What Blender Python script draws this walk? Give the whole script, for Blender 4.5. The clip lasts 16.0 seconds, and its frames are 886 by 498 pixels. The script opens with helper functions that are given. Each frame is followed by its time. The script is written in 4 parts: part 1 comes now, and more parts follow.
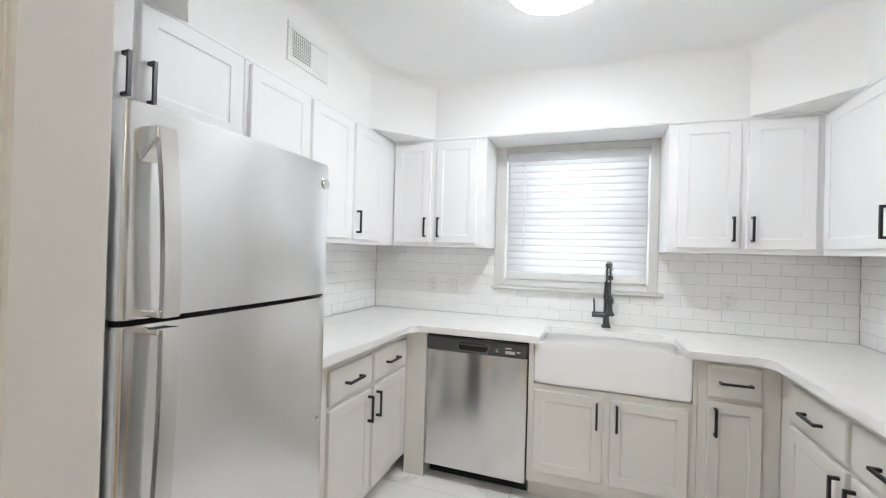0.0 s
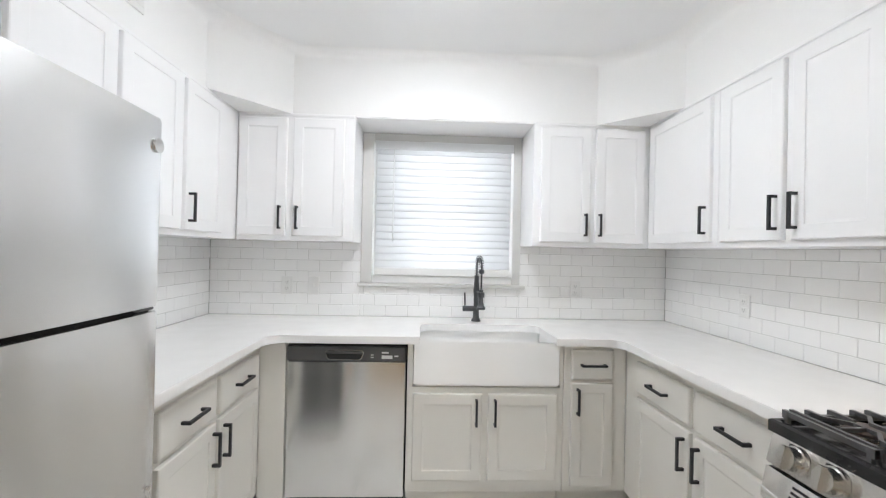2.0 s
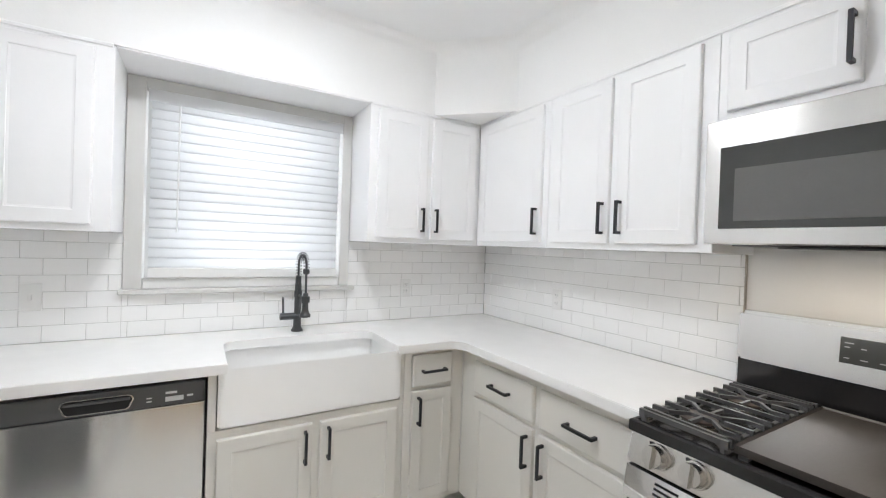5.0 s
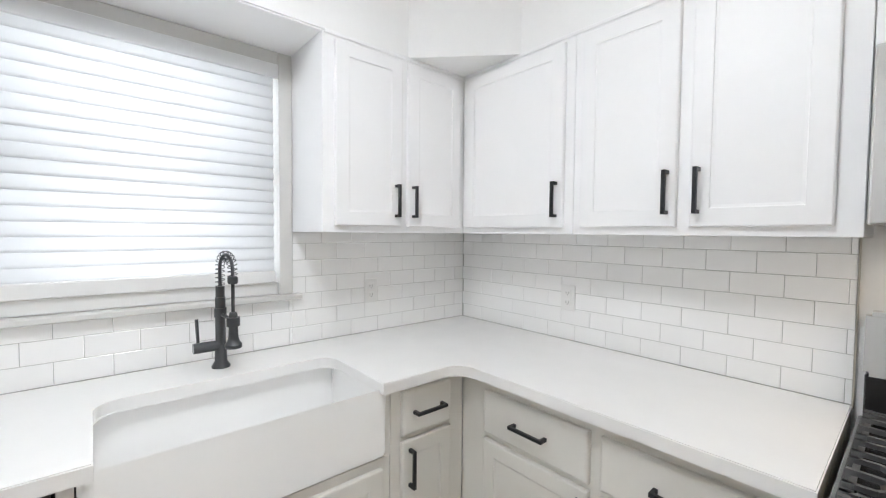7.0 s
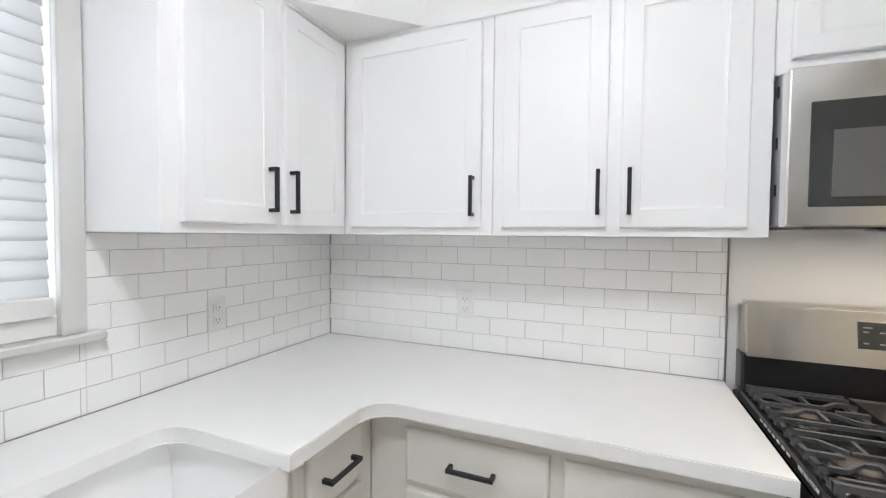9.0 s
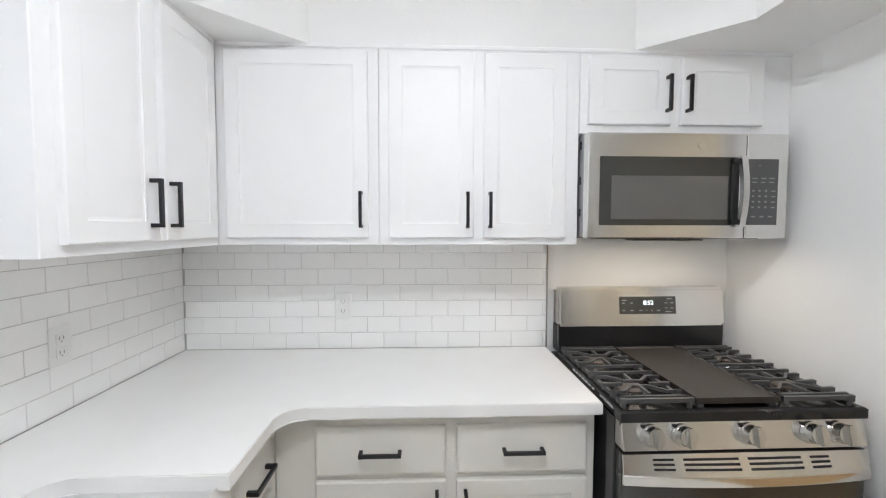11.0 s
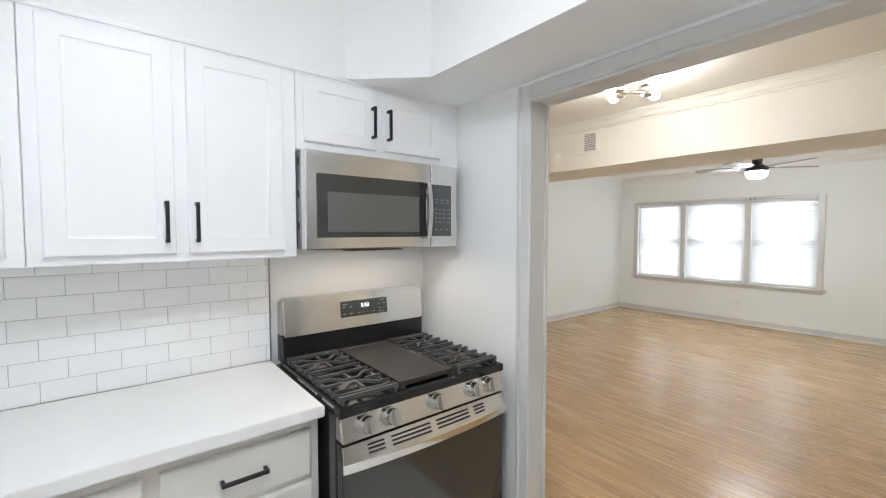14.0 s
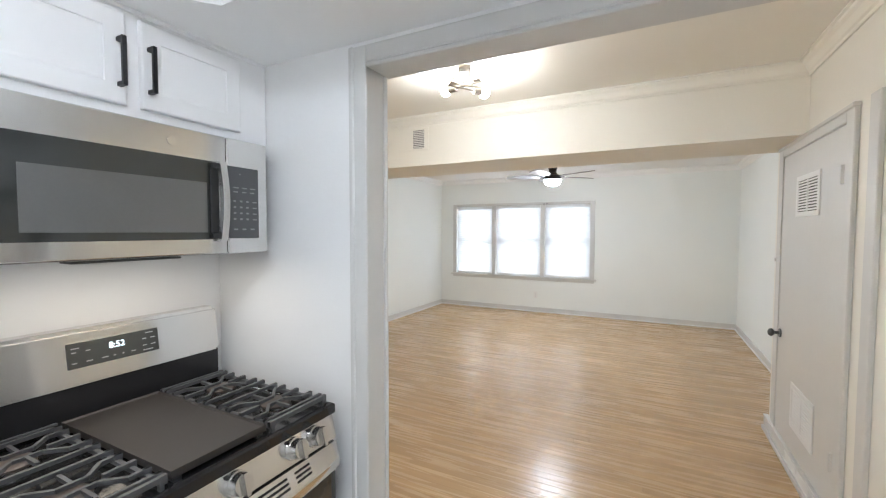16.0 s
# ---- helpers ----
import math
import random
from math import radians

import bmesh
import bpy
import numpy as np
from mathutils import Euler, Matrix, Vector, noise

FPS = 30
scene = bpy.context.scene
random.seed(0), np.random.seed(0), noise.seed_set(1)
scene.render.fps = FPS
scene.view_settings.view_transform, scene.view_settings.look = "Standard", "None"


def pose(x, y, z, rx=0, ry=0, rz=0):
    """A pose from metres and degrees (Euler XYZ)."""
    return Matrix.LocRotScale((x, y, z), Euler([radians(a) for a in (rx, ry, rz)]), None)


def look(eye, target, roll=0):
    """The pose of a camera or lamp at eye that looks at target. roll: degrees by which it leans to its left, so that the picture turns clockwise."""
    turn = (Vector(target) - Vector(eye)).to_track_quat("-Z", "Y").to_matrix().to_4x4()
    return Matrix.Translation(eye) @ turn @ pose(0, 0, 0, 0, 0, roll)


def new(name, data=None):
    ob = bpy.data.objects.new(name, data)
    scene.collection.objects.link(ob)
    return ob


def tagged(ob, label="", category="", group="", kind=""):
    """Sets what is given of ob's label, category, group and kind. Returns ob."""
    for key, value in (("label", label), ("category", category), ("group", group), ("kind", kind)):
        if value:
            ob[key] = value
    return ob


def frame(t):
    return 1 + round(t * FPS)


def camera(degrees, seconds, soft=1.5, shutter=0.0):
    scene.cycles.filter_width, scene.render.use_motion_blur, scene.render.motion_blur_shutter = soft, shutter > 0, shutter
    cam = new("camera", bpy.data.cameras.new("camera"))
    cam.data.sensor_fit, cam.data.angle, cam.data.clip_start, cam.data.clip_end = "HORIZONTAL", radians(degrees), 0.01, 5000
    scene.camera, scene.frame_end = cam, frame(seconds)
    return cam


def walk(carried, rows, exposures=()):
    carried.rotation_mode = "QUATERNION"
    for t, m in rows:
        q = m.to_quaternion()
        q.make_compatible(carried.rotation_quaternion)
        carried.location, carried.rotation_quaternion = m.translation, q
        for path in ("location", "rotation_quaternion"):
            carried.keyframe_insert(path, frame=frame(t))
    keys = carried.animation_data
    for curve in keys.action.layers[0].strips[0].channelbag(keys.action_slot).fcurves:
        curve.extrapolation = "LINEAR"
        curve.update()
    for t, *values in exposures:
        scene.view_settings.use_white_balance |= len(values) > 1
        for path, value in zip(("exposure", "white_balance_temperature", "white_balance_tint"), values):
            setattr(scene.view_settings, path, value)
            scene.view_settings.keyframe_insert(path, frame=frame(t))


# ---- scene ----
cam = camera(94.5, 16.0, 1.2)
PATH = [
    (0, (0.017, 0.008, 1.36), (-0.668, 1.887, 1.374), 1.6),
    (0.5, (-0.051, 0.069, 1.356), (-0.546, 2.007, 1.372), 1.5),
    (1, (-0.12, 0.111, 1.351), (-0.427, 2.087, 1.368), 1.4),
    (1.5, (-0.166, 0.153, 1.342), (-0.278, 2.15, 1.357), 1.3),
    (2, (-0.221, 0.204, 1.349), (-0.134, 2.202, 1.361), 1.3),
    (2.5, (-0.278, 0.226, 1.353), (0.003, 2.207, 1.361), 1.2),
    (3, (-0.34, 0.246, 1.356), (0.129, 2.19, 1.36), 1.1),
    (3.5, (-0.382, 0.273, 1.351), (0.266, 2.165, 1.351), 1.1),
    (4, (-0.369, 0.337, 1.355), (0.436, 2.168, 1.337), 1.1),
    (4.2, (-0.373, 0.366, 1.362), (0.494, 2.168, 1.347), 1.5),
    (6.5, (-0.239, 1.047, 1.402), (0.958, 2.647, 1.332), 0.6),
    (7, (-0.233, 1.181, 1.397), (1.071, 2.696, 1.316), 0.5),
    (7.5, (-0.167, 1.315, 1.388), (1.247, 2.728, 1.309), 0.6),
    (8, (-0.143, 1.449, 1.388), (1.431, 2.68, 1.317), 0.7),
    (8.5, (-0.142, 1.553, 1.387), (1.573, 2.578, 1.321), 0.6),
    (9, (-0.21, 1.636, 1.393), (1.634, 2.407, 1.326), 0.5),
    (11.3, (-0.463, 1.849, 1.47), (1.525, 1.659, 1.365), 0.1),
    (11.5, (-0.486, 1.853, 1.478), (1.494, 1.592, 1.374), 0.1),
    (12, (-0.504, 1.86, 1.491), (1.437, 1.384, 1.39), 0.1),
    (12.5, (-0.512, 1.868, 1.491), (1.363, 1.179, 1.396), 0.1),
    (13, (-0.519, 1.86, 1.492), (1.27, 0.97, 1.398), 0.1),
    (13.5, (-0.526, 1.848, 1.496), (1.154, 0.767, 1.404), 0.1),
    (14, (-0.496, 1.813, 1.495), (1.066, 0.567, 1.406), -0.0),
    (14.5, (-0.43, 1.769, 1.491), (0.994, 0.367, 1.403), -0.1),
    (15, (-0.371, 1.723, 1.489), (0.898, 0.179, 1.406), -0.1),
    (15.5, (-0.301, 1.642, 1.488), (0.795, -0.029, 1.401), -0.0),
    (16, (-0.219, 1.552, 1.496), (0.687, -0.229, 1.408), 0.1),
]
# the clip's camera opens up a little and cools as the dining room comes into view
EXPOSURES = [(0, 0.45, 6470, 11), (12, 0.47, 6400, 11), (14, 0.53, 6250, 10), (15, 0.58, 6150, 10), (16, 0.62, 6030, 10)]
walk(cam, [(t, look(eye, target, roll)) for t, eye, target, roll in PATH], EXPOSURES)

# ---- world and large lights ----
# white rooms: light goes round many times before it dies
scene.cycles.max_bounces, scene.cycles.diffuse_bounces, scene.cycles.glossy_bounces = 24, 16, 8
world = bpy.data.worlds.new("sky")
scene.world = world
world.use_nodes = True
wn = world.node_tree.nodes
sky = wn.new("ShaderNodeTexSky")
sky.sky_type, sky.sun_disc, sky.sun_elevation, sky.sun_rotation = "NISHITA", False, radians(40), radians(150)
world.node_tree.links.new(sky.outputs[0], wn["Background"].inputs[0])
wn["Background"].inputs[1].default_value = 0.1
sun = new("sun", bpy.data.lights.new("sun", "SUN"))
sun.data.energy, sun.data.angle, sun.data.color = 1.0, radians(10), (1.0, 0.96, 0.9)
sun.matrix_world = look((0, 0, 0), (0.3, 0.9, -1.0))


def window_light(name, m, w, h, watts, color=(0.92, 0.965, 1.0)):
    lamp = new(name, bpy.data.lights.new(name, "AREA"))
    lamp.data.shape, lamp.data.size, lamp.data.size_y, lamp.data.energy, lamp.data.color = "RECTANGLE", w, h, watts, color
    lamp.matrix_world = m
    return lamp


KITCHEN_DAY, LIVING_DAY, BULB, DISC, HOOD = 132, 122, 106, 33.5, 1.1
window_light("daylight_kitchen", look((-0.105, 3.75, 1.6), (-0.105, 2.0, 1.6)), 4.4, 4.4, KITCHEN_DAY)
window_light("daylight_living", look((2.0, -6.75, 1.32), (2.0, 0.0, 1.32)), 4.0, 2.6, LIVING_DAY)
window_light("range_light", look((1.11, 0.9, 1.402), (1.11, 0.9, 0.0)), 0.08, 0.50, HOOD, (1.0, 0.87, 0.70))


# ---- materials ----
def material(name, color, rough=0.5, metal=0.0, vary=0.05, scale=6.0, bump=0.0, fine=120.0, stretch=(1, 1, 1), emit=0.0, emit_color=None,
             coat=0.0, per_object=0.0, per_island=0.0):
    m = bpy.data.materials.new(name)
    m.use_nodes = True
    n, l = m.node_tree.nodes, m.node_tree.links
    b = n["Principled BSDF"]
    b.inputs["Roughness"].default_value, b.inputs["Metallic"].default_value = rough, metal
    b.inputs["Coat Weight"].default_value = coat
    co = n.new("ShaderNodeTexCoord")
    mp = n.new("ShaderNodeMapping")
    mp.inputs["Scale"].default_value = stretch
    l.new(co.outputs["Object"], mp.inputs[0])
    big = n.new("ShaderNodeTexNoise")
    big.inputs["Scale"].default_value, big.inputs["Detail"].default_value = scale, 4.0
    l.new(mp.outputs[0], big.inputs["Vector"])
    small = n.new("ShaderNodeTexNoise")
    small.inputs["Scale"].default_value, small.inputs["Detail"].default_value = fine, 2.0
    l.new(mp.outputs[0], small.inputs["Vector"])
    add = n.new("ShaderNodeMath")
    add.operation = "MULTIPLY_ADD"
    l.new(small.outputs[0], add.inputs[0])
    add.inputs[1].default_value = 0.35
    l.new(big.outputs[0], add.inputs[2])
    last = add.outputs[0]
    for src, amount in (("rand", per_object), ("isle", per_island)):
        if amount:
            r = n.new("ShaderNodeObjectInfo" if src == "rand" else "ShaderNodeNewGeometry")
            a2 = n.new("ShaderNodeMath")
            a2.operation = "MULTIPLY_ADD"
            l.new(r.outputs["Random" if src == "rand" else "Random Per Island"], a2.inputs[0])
            a2.inputs[1].default_value = amount
            l.new(last, a2.inputs[2])
            last = a2.outputs[0]
    ramp = n.new("ShaderNodeMapRange")
    ramp.inputs["From Min"].default_value, ramp.inputs["From Max"].default_value = 0.3, 1.05 + per_object + per_island
    ramp.inputs["To Min"].default_value, ramp.inputs["To Max"].default_value = 1 - vary, 1 + vary
    l.new(last, ramp.inputs["Value"])
    mul = n.new("ShaderNodeVectorMath")
    mul.operation = "SCALE"
    mul.inputs[0].default_value = color
    l.new(ramp.outputs[0], mul.inputs["Scale"])
    l.new(mul.outputs[0], b.inputs["Base Color"])
    rr = n.new("ShaderNodeMapRange")
    rr.inputs["From Min"].default_value, rr.inputs["From Max"].default_value = 0.3, 0.7
    rr.inputs["To Min"].default_value, rr.inputs["To Max"].default_value = max(rough - 0.025, 0.02), min(rough + 0.025, 1)
    l.new(big.outputs[0], rr.inputs["Value"])
    l.new(rr.outputs[0], b.inputs["Roughness"])
    if bump:
        bp = n.new("ShaderNodeBump")
        bp.inputs["Strength"].default_value, bp.inputs["Distance"].default_value = bump, 0.002
        l.new(small.outputs[0], bp.inputs["Height"])
        l.new(bp.outputs[0], b.inputs["Normal"])
    if emit:
        b.inputs["Emission Color"].default_value = (*(emit_color or color), 1)
        b.inputs["Emission Strength"].default_value = emit
    return m


def glass_material(name, tint=(1, 1, 1), rough=0.0):
    m = bpy.data.materials.new(name)
    m.use_nodes = True
    b = m.node_tree.nodes["Principled BSDF"]
    b.inputs["Base Color"].default_value = (*tint, 1)
    b.inputs["Roughness"].default_value, b.inputs["Transmission Weight"].default_value, b.inputs["IOR"].default_value = rough, 1.0, 1.45
    return m


def slat_material(name, color, through_share):
    m = bpy.data.materials.new(name)
    m.use_nodes = True
    n, l = m.node_tree.nodes, m.node_tree.links
    tr, mix = n.new("ShaderNodeBsdfTranslucent"), n.new("ShaderNodeMixShader")
    tr.inputs[0].default_value = (*color, 1)
    n["Principled BSDF"].inputs["Base Color"].default_value = (*color, 1)
    n["Principled BSDF"].inputs["Roughness"].default_value = 0.45
    mix.inputs[0].default_value = through_share
    l.new(n["Principled BSDF"].outputs[0], mix.inputs[1])
    l.new(tr.outputs[0], mix.inputs[2])
    l.new(mix.outputs[0], n["Material Output"].inputs[0])
    return m


def brushed(name, color, rough, wave=0.0, grain=0.75):
    """Brushed metal with the grain level; wave: slow bends of the sheet."""
    m = bpy.data.materials.new(name)
    m.use_nodes = True
    n, l = m.node_tree.nodes, m.node_tree.links
    b = n["Principled BSDF"]
    b.inputs["Base Color"].default_value = (*color, 1)
    b.inputs["Metallic"].default_value, b.inputs["Roughness"].default_value, b.inputs["Anisotropic"].default_value = 1.0, rough, grain
    tg = n.new("ShaderNodeTangent")
    tg.direction_type, tg.axis = "RADIAL", "Z"
    l.new(tg.outputs[0], b.inputs["Tangent"])
    b.inputs["Anisotropic Rotation"].default_value = 0.25
    co = n.new("ShaderNodeTexCoord")
    if wave:
        mp2, t2, bp = n.new("ShaderNodeMapping"), n.new("ShaderNodeTexNoise"), n.new("ShaderNodeBump")
        mp2.inputs["Scale"].default_value = (1.0, 1.0, 0.035)
        t2.inputs["Scale"].default_value, t2.inputs["Detail"].default_value = 4.0, 0.0
        bp.inputs["Strength"].default_value, bp.inputs["Distance"].default_value = 1.0, wave
        l.new(co.outputs["Object"], mp2.inputs[0])
        l.new(mp2.outputs[0], t2.inputs["Vector"])
        l.new(t2.outputs[0], bp.inputs["Height"])
        l.new(bp.outputs[0], b.inputs["Normal"])
    return m



WHITE = material("white_cabinet_paint", (0.87, 0.87, 0.875), 0.42, vary=0.015, bump=0.05, fine=60)
GREIGE = material("greige_cabinet_paint", (0.692, 0.676, 0.636), 0.38, vary=0.02, bump=0.05, fine=60)
TRIM = material("grey_trim_paint", (0.645, 0.64, 0.622), 0.4, vary=0.03, bump=0.06, fine=50)
WALL = material("warm_white_wall_paint", (0.865, 0.865, 0.86), 0.75, vary=0.02, scale=1.5, bump=0.12, fine=90)
# cream wall paint; on the dining ceiling and crowns a warm lamplight tint
CREAM = material("cream_wall_paint_and_lamp_tint", (0.84, 0.82, 0.76), 0.75, vary=0.025, scale=1.5, bump=0.12, fine=90)
PALE = material("pale_wall_paint", (0.835, 0.862, 0.848), 0.75, vary=0.02, scale=1.2, bump=0.12, fine=90)
CEILING = material("white_ceiling_paint", (0.865, 0.87, 0.875), 0.85, vary=0.02, scale=1.2, bump=0.2, fine=70)
TILE = material("white_glazed_tile", (0.90, 0.90, 0.895), 0.12, vary=0.02, bump=0.03, fine=9, per_object=0.6)
GROUT = material("grey_grout", (0.46, 0.455, 0.445), 0.9, vary=0.12, bump=0.3)
QUARTZ = material("white_quartz", (0.835, 0.83, 0.82), 0.16, vary=0.02, scale=9, fine=300)
PORCELAIN = material("white_fireclay", (0.89, 0.89, 0.885), 0.08, vary=0.01, coat=0.4)
STEEL = brushed("brushed_steel", (0.80, 0.80, 0.80), 0.21, 0.006)
STEEL_BEND = brushed("brushed_steel_bent_sheet", (0.72, 0.72, 0.71), 0.19, 0.018)
STEEL_H = brushed("brushed_steel_band", (0.73, 0.72, 0.70), 0.20)
CHROME = material("polished_chrome", (0.75, 0.74, 0.72), 0.12, 1.0, 0.03)
DARK_SIDE = material("grey_appliance_side", (0.10, 0.10, 0.105), 0.4, 0.3, 0.08, bump=0.1)
GREY_SIDE = material("grey_metal_side", (0.36, 0.365, 0.375), 0.35, 0.6, 0.05)
BLACK = material("black_enamel", (0.018, 0.018, 0.019), 0.12, 0.0, 0.1)
IRON = material("cast_iron", (0.11, 0.11, 0.112), 0.42, 0.2, 0.2, 20, 0.3, 200)
CAP = material("brown_burner_cap", (0.13, 0.105, 0.09), 0.45, 0.4, 0.15, 10)
GRIDDLE = material("coated_griddle", (0.055, 0.048, 0.043), 0.45, 0.3, 0.12, 8, 0.3, 250)
BLACK_GLASS = material("black_glass", (0.036, 0.038, 0.036), 0.05, 0.0, 0.05, coat=0.5)
SCREEN = material("microwave_screen", (0.12, 0.119, 0.116), 0.14, 0.0, 0.08, 5, coat=0.4)
BRONZE = material("dark_bronze_handle", (0.035, 0.035, 0.038), 0.36, 0.6, 0.1)
GUN = material("gunmetal_faucet", (0.10, 0.105, 0.11), 0.3, 0.8, 0.08)
DARK_PANEL = material("dark_grey_panel", (0.095, 0.097, 0.10), 0.3, 0.2, 0.06)
PLASTIC = material("white_plastic", (0.8, 0.8, 0.79), 0.35, vary=0.01)
DARK = material("dark_void", (0.015, 0.015, 0.015), 0.8, vary=0.1)
DIM_PRINT = material("dim_print", (0.30, 0.30, 0.30), 0.5, vary=0.02)
KNOB = material("satin_knob_steel", (0.66, 0.65, 0.63), 0.24, 1.0, 0.04)
PRINT = material("pale_print", (0.7, 0.7, 0.7), 0.5, vary=0.02)
LED = material("clock_digits", (0.8, 0.95, 1.0), 0.5, vary=0.0, emit=1.8)
DIFFUSER = material("lamp_diffuser", (0.9, 0.9, 0.9), 0.5, vary=0.0, emit=DISC, emit_color=(0.93, 0.965, 1.0))
BULB_GLASS = material("lit_bulb", (0.9, 0.9, 0.85), 0.4, vary=0.0, emit=BULB, emit_color=(1.0, 0.97, 0.915))
FAN_GLASS = material("lit_fan_bowl", (0.9, 0.9, 0.85), 0.4, vary=0.0, emit=160.0, emit_color=(0.90, 0.95, 1.0))
NICKEL = material("brushed_nickel", (0.50, 0.46, 0.40), 0.3, 1.0, 0.06)
BLADE = material("fan_blade_grey", (0.32, 0.31, 0.30), 0.45, vary=0.1)
PANE = glass_material("window_glass")
SLAT = slat_material("white_blind_slat", (0.88, 0.885, 0.89), 0.58)
FLOOR_TILE = material("pale_floor_tile", (0.82, 0.81, 0.79), 0.28, vary=0.06, scale=3.0, per_object=0.3)
OAK = material("honey_oak", (0.47, 0.320, 0.170), 0.27, vary=0.21, scale=5.0, bump=0.02, fine=90, stretch=(0.35, 7, 1), per_object=0.7, per_island=0.0)
OAK_FAR = material("honey_oak_far", (0.47, 0.320, 0.170), 0.27, vary=0.21, scale=5.0, bump=0.02, fine=90, stretch=(0.35, 7, 1), per_island=0.7)

# ---- mesh helpers ----
ORIGIN = {}


def bx(bm, x0, x1, y0, y1, z0, z1):
    """A box between two corners; returns its vertices."""
    x0, x1, y0, y1, z0, z1 = min(x0, x1), max(x0, x1), min(y0, y1), max(y0, y1), min(z0, z1), max(z0, z1)
    v = [bm.verts.new((x, y, z)) for z in (z0, z1) for x, y in ((x0, y0), (x1, y0), (x1, y1), (x0, y1))]
    for f in ((3, 2, 1, 0), (4, 5, 6, 7), (0, 1, 5, 4), (1, 2, 6, 5), (2, 3, 7, 6), (3, 0, 4, 7)):
        bm.faces.new([v[i] for i in f])
    return v


def box(x0, x1, y0, y1, z0, z1, bev=0.0, seg=2):
    bm = bmesh.new()
    bx(bm, x0, x1, y0, y1, z0, z1)
    if bev:
        bmesh.ops.bevel(bm, geom=bm.edges[:], offset=bev, segments=seg, affect="EDGES", profile=0.5)
    return bm


def boxes(rows, bev=0.0):
    bm = bmesh.new()
    for r in rows:
        bx(bm, *r)
    if bev:
        bmesh.ops.bevel(bm, geom=bm.edges[:], offset=bev, segments=1, affect="EDGES")
    return bm


def cyl(bm, c, r, h, axis="z", n=24, r2=None):
    """A cylinder or cone from c along an axis."""
    m = {"z": Matrix(), "x": Matrix.Rotation(radians(90), 4, "Y"), "y": Matrix.Rotation(radians(-90), 4, "X")}[axis]
    bmesh.ops.create_cone(bm, cap_ends=True, segments=n, radius1=r, radius2=r if r2 is None else r2, depth=h,
                          matrix=Matrix.Translation(c) @ m @ Matrix.Translation((0, 0, h / 2)))
    return bm


def ball(bm, c, r, sx=1, sy=1, sz=1, n=20):
    bmesh.ops.create_uvsphere(bm, u_segments=n, v_segments=n // 2, radius=r, matrix=Matrix.Translation(c) @ Matrix.Diagonal((sx, sy, sz, 1)))
    return bm


def tube(bm, pts, r, n=8):
    """A round bar through points."""
    pts = [Vector(p) for p in pts]
    rings = []
    for i, p in enumerate(pts):
        d = (pts[min(i + 1, len(pts) - 1)] - pts[max(i - 1, 0)]).normalized()
        a = d.orthogonal().normalized() if i == 0 else (rings_a - d * rings_a.dot(d)).normalized()
        rings_a = a
        b = d.cross(a)
        rr = r[i] if isinstance(r, (list, tuple)) else r
        rings.append([bm.verts.new(p + (a * math.cos(k * 2 * math.pi / n) + b * math.sin(k * 2 * math.pi / n)) * rr) for k in range(n)])
    for q, s in zip(rings, rings[1:]):
        for k in range(n):
            bm.faces.new((q[k], q[(k + 1) % n], s[(k + 1) % n], s[k]))
    bm.faces.new(rings[0][::-1])
    bm.faces.new(rings[-1])
    return bm


def lathe(bm, profile, c, n=32):
    """A turned shape about z from (radius, height) pairs."""
    rings = [[bm.verts.new((c[0] + r * math.cos(k * 2 * math.pi / n), c[1] + r * math.sin(k * 2 * math.pi / n), c[2] + z)) for k in range(n)] for r, z in profile]
    for q, s in zip(rings, rings[1:]):
        for k in range(n):
            bm.faces.new((q[k], q[(k + 1) % n], s[(k + 1) % n], s[k]))
    bm.faces.new(rings[0][::-1])
    bm.faces.new(rings[-1])
    return bm


def prism(bm, pts, z0, z1):
    """An outline in x and y raised from z0 to z1."""
    lo, hi = [bm.verts.new((x, y, z0)) for x, y in pts], [bm.verts.new((x, y, z1)) for x, y in pts]
    n = len(pts)
    bm.faces.new(lo[::-1])
    bm.faces.new(hi)
    for i in range(n):
        bm.faces.new((lo[i], lo[(i + 1) % n], hi[(i + 1) % n], hi[i]))
    return bm


def arc(cx, cy, r, a0, a1, n=8):
    return [(cx + r * math.cos(radians(a0 + (a1 - a0) * i / n)), cy + r * math.sin(radians(a0 + (a1 - a0) * i / n))) for i in range(n + 1)]


def finish(name, bm, mat, smooth=False):
    bmesh.ops.recalc_face_normals(bm, faces=bm.faces[:])
    me = bpy.data.meshes.new(name)
    bm.to_mesh(me)
    bm.free()
    me.materials.append(mat)
    if smooth:
        me.shade_smooth()
        me.set_sharp_from_angle(angle=radians(40))
    return me


SIDES = {"world": (0, 0, 0), "north": (0, 2.90, 0), "east": (1.40, 0, -90), "west": (-1.60, 0, 90), "living": (0, -5.974, 180), "door": (-1.04, 0, 90)}


def thing(name, at, label, category, side="world", group="", kind=""):
    """An Empty at a thing's base. at: place in the side's own axes (along the wall, out of the wall, up)."""
    ob = new(name)
    ob.empty_display_size = 0.1
    x, y, a = SIDES[side]
    ob.matrix_world = pose(x, y, 0, 0, 0, a) @ Matrix.Translation(at)
    ORIGIN[ob.name] = Vector(at)
    return tagged(ob, label, category, group, kind)


